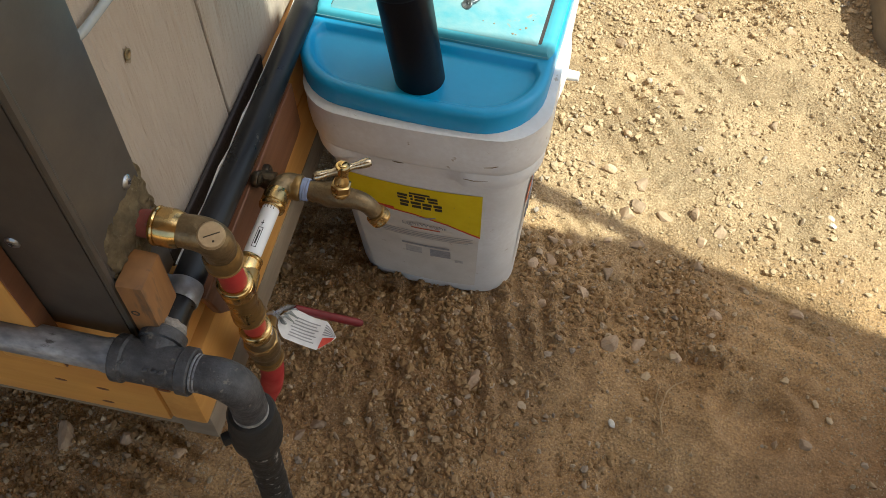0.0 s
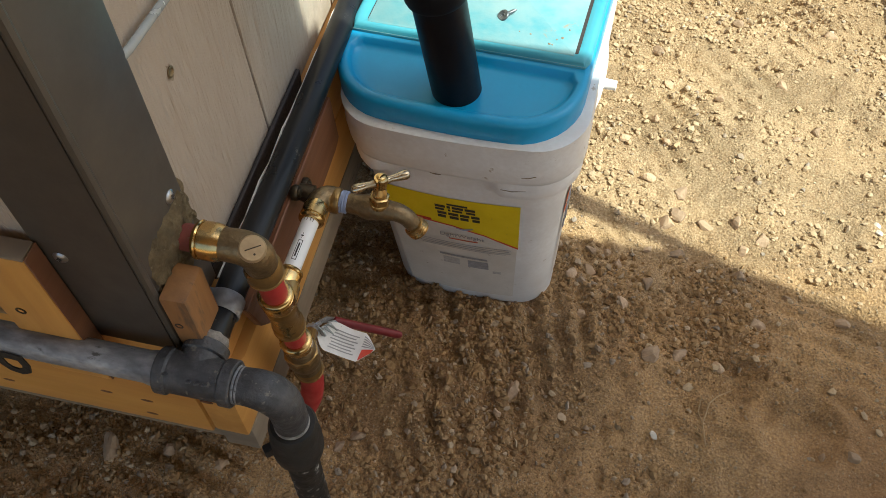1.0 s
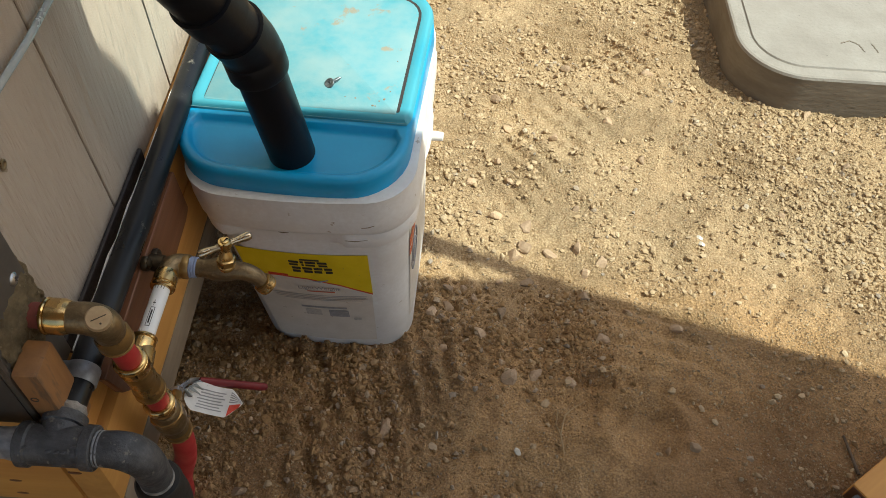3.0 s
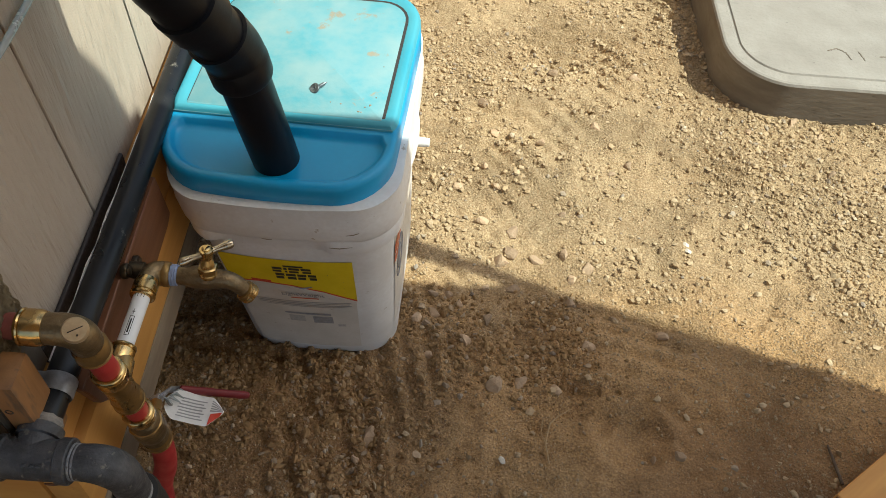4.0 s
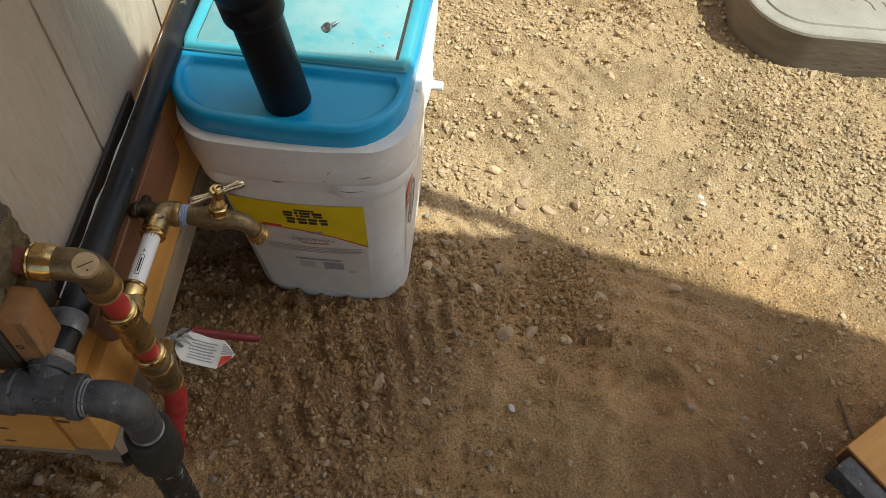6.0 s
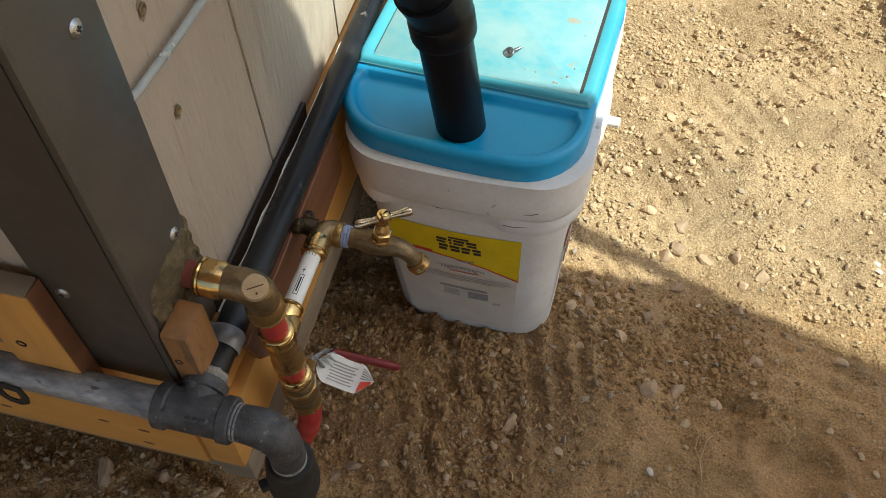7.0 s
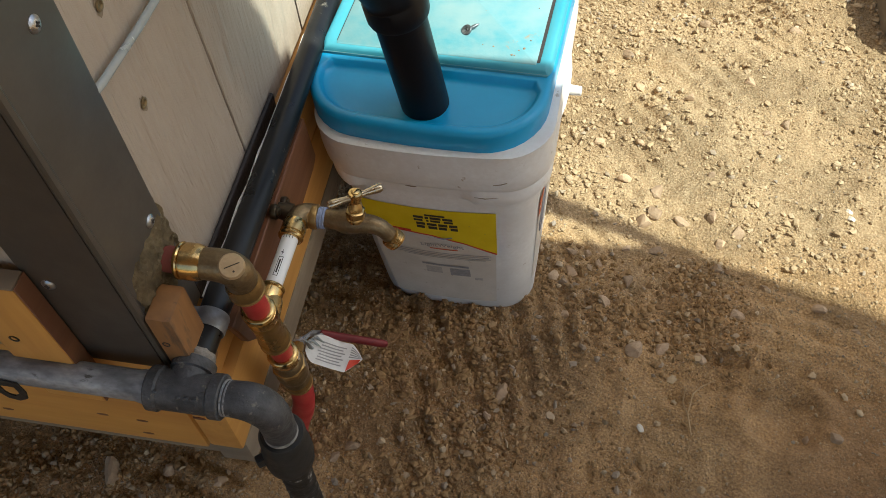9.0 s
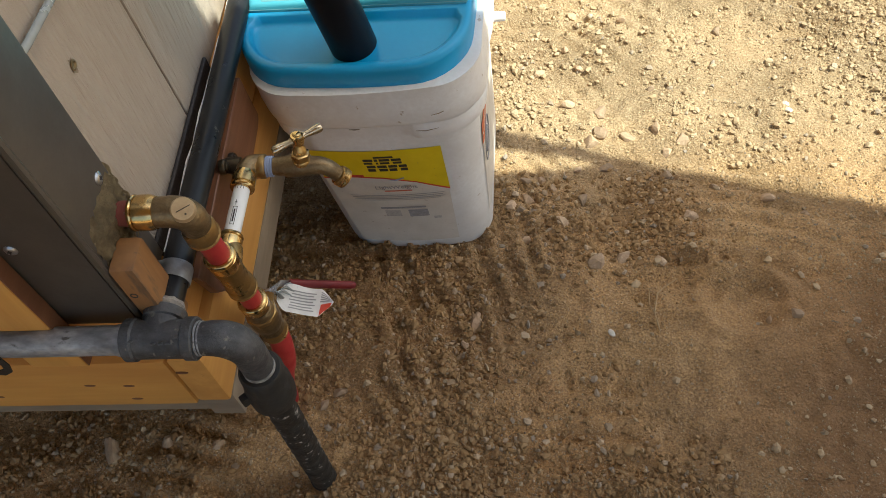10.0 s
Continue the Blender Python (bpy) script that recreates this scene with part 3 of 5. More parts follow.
# ---- concrete pad ----
def make_pad():
    pad = thing("concrete_pad", "pale troweled concrete pad with rounded corners", "slab")
    bm = bmesh.new()
    L = lambda inset: ngon_loop(1.3 - 2 * inset, 1.2 - 2 * inset, 0.115 - inset, 0, 12, 0.818 + 0.65, 0.870 + 0.6)
    top = 0.058
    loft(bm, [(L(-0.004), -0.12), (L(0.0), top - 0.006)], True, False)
    part("side", bm, M["concrete_side"], pad, "cast side of the pad, browner and darker than its top")
    bm = bmesh.new()
    loft(bm, [(L(0.0), top - 0.006), (L(0.002), top - 0.0015), (L(0.006), top)], False, False)
    loft(bm, [(L(0.006), top), (L(0.024), top + 0.0005), (L(0.026), top - 0.002), (L(0.029), top - 0.002), (L(0.031), top + 0.001), (L(0.05), top + 0.0015)], False, True)
    part("slab", bm, M["concrete"], pad)
    for k, pts in enumerate((((0.995, 0.955), (1.015, 0.965), (1.03, 0.955), (1.035, 0.935)), ((1.055, 0.96), (1.06, 0.935)), ((1.09, 0.95), (1.12, 0.95)), ((1.13, 0.965), (1.135, 0.94)))):
        bm = bmesh.new()
        line = [Vector((x + 0.010, y + 0.015, top + 0.0012)) for x, y in pts]
        fine = [a.lerp(b, i / 8) + Vector((noise.noise(a * 50 + b * i), noise.noise(b * 40 + a * i), 0)) * 0.0025 for a, b in zip(line, line[1:]) for i in range(8)] + [line[-1]]
        sweep(bm, fine, [0.0008 + 0.0010 * abs(math.sin(i * 1.9)) for i in range(len(fine))], 6, wide=1.0)
        part("scratch", bm, M["concrete_side"], pad, "shallow mark scratched into the concrete")
    return pad


make_pad()


# ---- shed: walls ----
def make_walls():
    side = thing("wall_side", "beige wood-grain siding panel wall with vertical grooves", "wall", kind="structure")
    part("backing", box(-0.09, -0.0165, 0.02, 3.0, 0.352, 2.195, 0), M["siding"], side)
    def slanted(bm):
        """The panels hang a little out of plumb."""
        for q in bm.verts:
            q.co.y -= 0.073 * (q.co.z - 0.363)
        return bm
    edges = [0.0290 + 0.1915 * k for k in range(0, 16)]
    for a, b in zip(edges, edges[1:]):
        part("panel", slanted(box(-0.0165, -0.005, a + 0.0010, b - 0.0010, 0.352, 2.195, 0.0010, 1)), M["siding"], side)
    front = thing("wall_front", "beige wood-grain siding wall beside the corner trim", "wall", kind="structure")
    part("backing", box(-3.0, -0.092, 0.0165, 0.09, 0.352, 2.195, 0), M["siding"], front)
    edges = [-0.012 - 0.2 * k for k in range(0, 15)]
    for a, b in zip(edges, edges[1:]):
        part("panel", box(b + 0.0015, a - 0.0015, 0.004, 0.0155, 0.352, 2.195, 0.0012, 1), M["siding"], front)
    back = thing("wall_back", "plain siding wall at the shed's far end", "wall", kind="structure")
    part("panel", box(-3.0, -0.092, 2.92, 3.0, 0.352, 2.195, 0), M["siding"], back)
    left = thing("wall_far_side", "plain siding wall on the shed's far side", "wall", kind="structure")
    part("panel", box(-3.0, -2.92, 0.092, 2.918, 0.352, 2.195, 0), M["siding"], left)
    roof = thing("shed_roof", "plain flat shed roof", "roof", kind="structure")
    part("sheet", box(-3.05, 0.03, 0.13, 3.05, 2.2, 2.24, 0.003), M["roofing"], roof)
    return side, front


make_walls()


def screw_head(parent, at, way, r=0.0040, mat="zinc"):
    d = Vector(way).normalized()
    bm = bmesh.new()
    lathe(bm, at, d, [(0, r * 1.3), (0.0006, r * 1.3), (0.0012, r * 1.1), (0.0018, r * 0.9), (0.0022, r * 0.55), (0.0022, r * 0.3), (0.0014, r * 0.22)], 20)
    ob = part("screw", bm, M[mat], parent, "zinc-plated screw")
    u, v = frame_of(d)
    for w in (u, v):
        bm = bmesh.new()
        lathe(bm, Vector(at) + d * 0.0022 - w * r * 0.45, w, [(0, 0.0006), (r * 0.9, 0.0006)], 6)
        part("slot", bm, M["ink"], ob)
    return ob


def make_trim():
    trim = thing("corner_trim", "dark bronze painted metal corner trim, dusty near its foot", "trim", kind="structure")
    bm = bmesh.new()
    t = 0.0016
    prof = [(-0.068, 0.0028), (-0.0685, 0.0), (-0.068, -0.001), (-0.0040, -0.0012), (-0.0036, 0.0008), (-0.0022, 0.0008), (-0.0018, -0.0022), (-0.0006, -0.0034), (0.0010, -0.0036), (0.0030, -0.0022), (0.0032, 0.0014), (0.001, 0.0046), (0.001, 0.067), (0.0005, 0.0685), (-0.003, 0.0685),
            (-0.003, 0.067), (-0.001, 0.066), (-0.001, 0.006), (-0.001, 0.0022), (-0.006, 0.0022), (-0.066, 0.001)]
    loft(bm, [(prof, 0.362), (prof, 2.195)])
    part("angle", bm, M["trim"], trim, sharp=25)
    for y, z in ((0.0545, 0.481), (0.046, 0.661), (0.05, 0.86), (0.05, 1.1), (0.05, 1.4), (0.05, 1.8)):
        screw_head(trim, (0.001, y, z), (1, 0, 0.05))
    for z in (0.472, 0.75, 1.05, 1.45):
        screw_head(trim, (-0.0535, -0.001, z), (0, -1, 0.05))
    return trim


make_trim()


def nail(y, z):
    bm = bmesh.new()
    lathe(bm, (-0.0045, y, z), (1, 0, 0), [(0, 0.0042), (0.0006, 0.0042), (0.0008, 0.003), (0.0002, 0.0022), (0.0002, 0.0008)], 14)
    ob = tagged(part("nail", bm, M["brass_dull"], None, "rusty nail head sunk in the siding"), category="nail", group="nails in the siding")
    bm = bmesh.new()
    rng = random.Random(int(z * 1000))
    loop = [(-0.0047, y + 0.0050 * math.cos(a) * rng.uniform(0.5, 1.2), z + 0.0075 * math.sin(a) * rng.uniform(0.6, 1.2)) for a in [i * math.pi / 6 for i in range(12)]]
    bm.faces.new([bm.verts.new(p) for p in loop])
    part("rust_stain", bm, M["wood_grey"], ob, "torn wood and rust round the nail")
    return ob


for ny, nz in ((0.110, 0.541), (0.109, 0.623), (0.109, 0.78), (0.31, 0.60), (0.31, 0.78)):
    nail(ny, nz)


def clear_tube():
    bm = bmesh.new()
    sweep(bm, [(-0.002, 0.066, 0.592), (0.0, 0.075, 0.5925), (0.0012, 0.13, 0.590), (0.0012, 0.19, 0.588), (0.0012, 0.30, 0.592), (0.001, 0.6, 0.62)], 0.0032, 12, wide=0.8)
    return tagged(part("clear_tube", bm, M["clear"], None, "clear plastic tubing running along the siding"), category="tube")


clear_tube()


def make_foam():
    bm = bmesh.new()
    nu, nv = 40, 40
    rows = []
    for a in range(nu + 1):
        row = []
        for b in range(nv + 1):
            u, v = -1 + 2 * a / nu, -1 + 2 * b / nv
            y, z = 0.040 + 0.034 * u, 0.438 + 0.046 * v
            q = Vector((y * 60, z * 60, 3.0))
            reach = 1 - math.hypot(u * 0.95, v) + 0.55 * noise.noise(q * 0.8) + 0.28 * noise.noise(q * 2.5) - 0.12
            mound = math.exp(-(((y - 0.0455) / 0.019) ** 2 + ((z - 0.453) / 0.021) ** 2))
            h = 0.0012 + min(0.003, max(-0.006, reach * 0.010)) + 0.0035 * mound * (1 + 0.5 * noise.noise(q * 2)) + 0.0022 * noise.noise(q * 4) + 0.0012 * noise.noise(q * 9)
            row.append(bm.verts.new((h, y, z)))
        rows.append(row)
    for a in range(nu):
        for b in range(nv):
            bm.faces.new((rows[a][b], rows[a + 1][b], rows[a + 1][b + 1], rows[a][b + 1]))
    bmesh.ops.solidify(bm, geom=bm.faces[:], thickness=0.0008)
    ob = part("foam_seal", bm, M["foam"], None, "dirty brown sealing foam smeared round the pipe's wall hole")
    return tagged(ob, category="foam")


make_foam()


# ---- shed: base timbers ----
def make_base():
    base = thing("timber_base", "orange-stained timber base beams with bare grey lower edges", "timber", kind="structure")
    # front beam
    part("beam", box(-3.0, -0.0145, 0.0, 0.089, 0.190, 0.284, 0.003), M["wood"], base)
    part("beam_foot", box(-3.0, -0.0145, 0.012, 0.087, 0.148, 0.190, 0.002), M["wood_grey"], base, "bare grey lower edge of the beam")
    part("beam", box(-0.0125, 0.021, 0.0005, 3.0, 0.196, 0.286, 0.004), M["wood_y"], base)
    part("beam_foot", box(-0.0125, 0.0215, 0.006, 3.0, 0.150, 0.196, 0.002), M["wood_grey"], base, "bare grey lower edge of the beam")
    part("rim", box(-0.09, 0.010, 0.010, 3.0, 0.286, 0.352, 0.002), M["wood_y"], base)
    part("rim", box(0.0105, 0.0200, 0.085, 3.0, 0.2865, 0.3515, 0.001), M["wood_y"], base)
    part("rim", box(-3.0, -0.092, 0.012, 0.09, 0.285, 0.352, 0.002), M["wood"], base)
    part("skid", box(-2.95, -0.06, 0.095, 0.185, -0.05, 0.150, 0.003), M["wood_grey"], base, "grey ground skid under the base")
    part("skid", box(-2.95, -0.06, 2.80, 2.89, -0.05, 0.150, 0.003), M["wood_grey"], base, "grey ground skid under the base")
    part("floor_frame", box(-2.95, -0.06, 0.095, 2.9, 0.152, 0.280, 0.003), M["wood_grey"], base, "grey floor frame")
    for x, z in ((-0.071, 0.206), (-0.067, 0.236), (-0.105, 0.238), (-0.21, 0.215), (-0.005, 0.262)):
        bm = bmesh.new()
        lathe(bm, (x, 0.003, z), (0, -1, 0), [(0, 0.0052), (0.0032, 0.0046), (0.0034, 0.003)], 9)
        k = part("knot", bm, M["wood_dark"], base, "dark split knot")
        k.matrix_world = Matrix.Translation((x, 0, z)) @ Matrix.Diagonal((1.3, 1, 0.5, 1)) @ Matrix.Translation((-x, 0, -z))
    return base


make_base()


def make_rim_board():
    bm = bmesh.new()
    pts = [(0.082, 0.272), (0.062, 0.30), (0.05, 0.345), (0.2855, 0.353), (0.294, 0.289), (0.289, 0.285), (0.280, 0.282), (0.12, 0.274)]
    lo = [bm.verts.new((0.0225, y, z)) for y, z in pts]
    hi = [bm.verts.new((0.0305, y, z)) for y, z in pts]
    bm.faces.new(lo[::-1])
    bm.faces.new(hi)
    for i in range(len(pts)):
        j = (i + 1) % len(pts)
        bm.faces.new((lo[i], lo[j], hi[j], hi[i]))
    bmesh.ops.bevel(bm, geom=bm.edges[:], offset=0.0012, segments=1, affect="EDGES")
    return tagged(part("backing_board", bm, M["wood_dark"], None, "dark reddish stained board fixed under the black pipe"), category="board")


make_rim_board()


def make_ledger():
    lg = thing("corner_batten", "short upright orange-stained batten fixed beside the corner trim", "board")
    part("board", box(-0.1150, -0.0645, -0.0180, -0.0022, 0.316, 0.4860, 0.0025), M["wood_z"], lg)
    part("cap", box(-0.1148, -0.0648, -0.0178, -0.0024, 0.4862, 0.4885, 0.0010), M["wood_grey"], lg, "weathered grey top end")
    # thin dark plate: the side's shade put into its colour
    part("side", box(-0.0644, -0.0632, -0.0172, -0.0024, 0.3165, 0.4880, 0.0004, 1), M["wood_dark"], lg, "side face, coloured dark for the shade on it")
    for z in (0.352, 0.415):
        bm = bmesh.new()
        lathe(bm, (-0.098, -0.0170, z), (0, -1, 0), [(0, 0.0040), (0.0016, 0.0040), (0.0018, 0.0030), (0.0008, 0.0024)], 12)
        part("screw", bm, M["ear_dark"], lg, "dark countersunk screw")
    return lg


make_ledger()


def make_block():
    blk = thing("wood_block", "small orange wood block beneath the foam with a screw hole", "block")
    part("block", box(0.0035, 0.0235, -0.0015, 0.030, 0.337, 0.4400, 0.003), M["wood_dirt_shade"], blk)
    bm = bmesh.new()
    lathe(bm, (0.0100, 0.0004, 0.405), (0, -1, 0), [(0, 0.0032), (0.0022, 0.0032), (0.0022, 0.0022), (0.0012, 0.0018)], 12)
    part("screw", bm, M["ink"], blk, "dark recessed screw hole")
    return blk


make_block()


# ---- pipes along the wall ----
def torus_ring(bm, at, way, r, t=0.0012):
    lathe(bm, Vector(at) - Vector(way).normalized() * t, way, [(0, r), (t * 0.5, r + t), (t * 1.5, r + t), (t * 2, r)], 24)


def make_galvanised():
    p = thing("galvanised_pipe", "grey galvanised steel pipe along the front of the base", "pipe")
    bm = bmesh.new()
    lathe(bm, (-3.0, -0.0225, 0.372), (1, 0, 0), [(0, 0.0122), (2.999, 0.0122)], 28)
    part("tube", bm, M["galvanised"], p)
    bm = bmesh.new()
    lathe(bm, (-0.014, -0.0225, 0.372), (1, 0, 0), [(0, 0.0123), (0.004, 0.0132), (0.012, 0.0127), (0.018, 0.0124)], 28)
    part("thread_end", bm, M["galvanised"], p, "scuffed threaded pipe end")
    bm = bmesh.new()
    outer = [(-0.1330, 0.374), (-0.1330, 0.352), (-0.1290, 0.343), (-0.1200, 0.340), (-0.1110, 0.346), (-0.1070, 0.358), (-0.1070, 0.374), (-0.1200, 0.376)]
    rings = []
    for y, k in ((-0.0362, 1.0), (-0.0350, 1.0), (-0.0350, 0.5), (-0.0362, 0.5)):
        rings.append([bm.verts.new((-0.120 + (x + 0.120) * k, y, (0.3575 if k < 1 else 0.0) + (z - 0.3575 if k < 1 else z) * k)) for x, z in outer])
    for a, b in zip(rings, rings[1:] + rings[:1]):
        for i in range(8):
            bm.faces.new((a[i], a[(i + 1) % 8], b[(i + 1) % 8], b[i]))
    part("clip", bm, M["rubber"], p, "black metal pipe clip")
    return p


make_galvanised()


def make_tee():
    tee = thing("pipe_tee", "dark malleable iron pipe tee with raised casting marks", "pipe fitting")
    bm = bmesh.new()
    lathe(bm, (-0.0045, -0.0225, 0.372), (1, 0, 0), [(0, 0.0166), (0.001, 0.0176), (0.008, 0.0176), (0.0095, 0.0157), (0.048, 0.0157), (0.0495, 0.0176), (0.057, 0.0176), (0.058, 0.0166)], 32)
    part("run", bm, M["steel"], tee)
    bm = bmesh.new()
    lathe(bm, (0.022, -0.018, 0.372), (0, 1, 0), [(0, 0.0152), (0.011, 0.0152), (0.012, 0.0172), (0.020, 0.0172), (0.021, 0.0159)], 32)
    part("branch", bm, M["steel"], tee)
    bm = bmesh.new()
    lathe(bm, (0.022, 0.0020, 0.372), (0.02, 1, 0), [(0, 0.0128), (0.001, 0.0144), (0.003, 0.0138), (0.005, 0.0146), (0.008, 0.0132), (0.009, 0.0124)], 22)
    for v in bm.verts:
        v.co += Vector((noise.noise(v.co * 300), noise.noise(v.co * 310), noise.noise(v.co * 290))) * 0.0012
    part("thread_tape", bm, M["tape"], tee, "torn pale thread tape")
    bm = bmesh.new()
    for k in range(4):
        torus_ring(bm, (0.049 + 0.0028 * k, -0.0225, 0.372), (1, 0, 0), 0.0134 - 0.0002 * k)
    part("thread", bm, M["galvanised"], tee, "exposed pipe threads")
    for k, (dx, ang) in enumerate(((0.006, 60), (0.024, 52), (0.03, 52), (0.036, 52), (0.042, 70))):
        a = radians(ang)
        bm = box(-0.0018, 0.0018, -0.003, 0.003, -0.0006, 0.0006, 0.0003, 1)
        o = part("casting_mark", bm, M["steel"], tee)
        o.matrix_world = pose(0.0 + dx, -0.0225 - 0.0158 * math.cos(a), 0.372 + 0.0158 * math.sin(a), ang - 90 + 180, 0, 8 * (k % 3))
    return tee


make_tee()


def make_elbow():
    e = thing("pipe_elbow", "dark iron pipe elbow turning down into a rubber coupling", "pipe fitting")
    bm = bmesh.new()
    path = [(0.051, -0.0225, 0.372), (0.058, -0.0225, 0.372)] + bend((0.062, -0.0225, 0.372), (0.084, -0.0225, 0.374), (0.086, -0.0215, 0.345), 9) + [(0.0855, -0.0205, 0.33), (0.085, -0.02, 0.316)]
    sweep(bm, path, [0.0130, 0.0138] + [0.0140 + 0.0010 * math.sin(math.pi * i / 9) for i in range(10)] + [0.0140, 0.0138], 28)
    part("bend", bm, M["steel"], e)
    bm = bmesh.new()
    torus_ring(bm, (0.085, -0.02, 0.312), (0.0, 0.03, -1), 0.0128, 0.0014)
    torus_ring(bm, (0.085, -0.0198, 0.306), (0.0, 0.03, -1), 0.0128, 0.0016)
    part("sealant", bm, M["tape"], e, "smeared pale joint compound")
    return e


make_elbow()


def make_coupling():
    c = thing("rubber_coupling", "black rubber coupling over the upright drain pipe", "coupling")
    bm = bmesh.new()
    d = Vector((-0.006, 0.002, -0.1))
    lathe(bm, (0.085, -0.0195, 0.310), d, [(0, 0.0127), (0.0, 0.0175), (0.004, 0.0195), (0.022, 0.0200), (0.03, 0.0212), (0.045, 0.0218), (0.058, 0.0210), (0.066, 0.0170)], 28)
    part("sleeve", bm, M["rubber"], c)
    bm = box(-0.009, 0.009, -0.004, 0.004, -0.006, 0.006, 0.002, 2)
    o = part("lug", bm, M["rubber"], c, "moulded lug")
    o.matrix_world = pose(0.068, -0.030, 0.275, 0, 0, 40)
    return c


make_coupling()


def make_flex():
    f = thing("drain_pipe", "scuffed black drain pipe going down into the soil", "pipe")
    bm = bmesh.new()
    pts = [Vector((0.0815, -0.0185, 0.258)).lerp(Vector((0.074, -0.016, -0.03)), i / 40) for i in range(41)]
    sweep(bm, pts, [0.0142 + 0.0006 * math.sin(i * 2.1) for i in range(41)], 22)
    part("tube", bm, M["flex"], f)
    bm = bmesh.new()
    lathe(bm, (0.0746, -0.0162, 0.0), (-0.02, 0.01, 1), [(0, 0.0137), (0.004, 0.0154), (0.012, 0.0152), (0.016, 0.0132)], 22)
    part("collar", bm, M["rubber"], f)
    return f


make_flex()


def make_poly():
    p = thing("black_pipe", "black poly water pipe strapped along the foot of the siding", "pipe")
    bm = bmesh.new()
    pts = [(0.022, 0.0, 0.372), (0.022, 0.03, 0.372), (0.0215, 0.10, 0.371), (0.021, 0.2, 0.369), (0.019, 0.32, 0.367), (0.018, 0.5, 0.368), (0.018, 0.9, 0.368), (0.018, 3.0, 0.37)]
    sweep(bm, pts, 0.0122, 26)
    part("tube", bm, M["poly"], p)
    bm = bmesh.new()
    sweep(bm, [(0.0085 + 0.0006 * math.sin(i * 2.3), 0.06 + 0.02 * i, 0.3735 - 0.0001 * i) for i in range(30)], [0.0009 + 0.0006 * math.sin(i * 1.7) for i in range(30)], 6)
    part("caulk_line", bm, M["pail"], p, "thin pale caulk bead behind the pipe")
    return p


make_poly()


def make_flashing():
    bm = box(-0.0045, -0.0005, 0.07, 0.297, 0.346, 0.372, 0.001, 1)
    return tagged(part("flashing_strip", bm, M["ink"], None, "thin black flashing strip at the siding's foot"), category="strip")


make_flashing()


def make_strap():
    s = thing("pipe_strap", "galvanised two-hole strap holding the black pipe", "pipe strap")
    bm = bmesh.new()
    n = 14
    inner, outer = 0.0126, 0.0142
    rows = []
    for y in (0.030, 0.032, 0.044, 0.046):
        r = outer if 0.031 < y < 0.045 else outer - 0.0006
        pts = [(-0.006, 0.372 + r * 0.75)] + [(0.0218 + r * math.cos(radians(a)), 0.372 + r * math.sin(radians(a))) for a in [130 - i * 200 / n for i in range(n + 1)]]
        rows.append([bm.verts.new((x, y, z)) for x, z in pts])
    for a, b in zip(rows, rows[1:]):
        for i in range(len(a) - 1):
            bm.faces.new((a[i], a[i + 1], b[i + 1], b[i]))
    bmesh.ops.solidify(bm, geom=bm.faces[:], thickness=0.0012)
    part("band", bm, M["strap"], s)
    screw_head(s, (0.006, 0.040, 0.3885), (-0.2, -0.2, 1), 0.0035)
    return s


make_strap()


# ---- brass water line ----
LINE_A = Vector((0.0575, 0.0460, 0.447))
LINE_B = Vector((0.0525, 0.0800, 0.185))
DOWN = (LINE_B - LINE_A).normalized()


def on_line(z):
    return LINE_A + DOWN * ((z - LINE_A.z) / DOWN.z)


def push_socket(at, way, r=0.0128, length=0.018):
    """The mouth of a push fitting: rolled lip, groove and shoulder."""
    bm = bmesh.new()
    lathe(bm, at, way, [(0, r - 0.0026), (0.0002, r - 0.0008), (0.0012, r + 0.0006), (0.0030, r + 0.0012), (0.0042, r + 0.0006), (0.0046, r - 0.0004), (0.0054, r - 0.0004), (0.0060, r + 0.0008),
                        (length - 0.005, r + 0.0008), (length - 0.003, r + 0.0002), (length, r - 0.0008)], 30)
    return bm


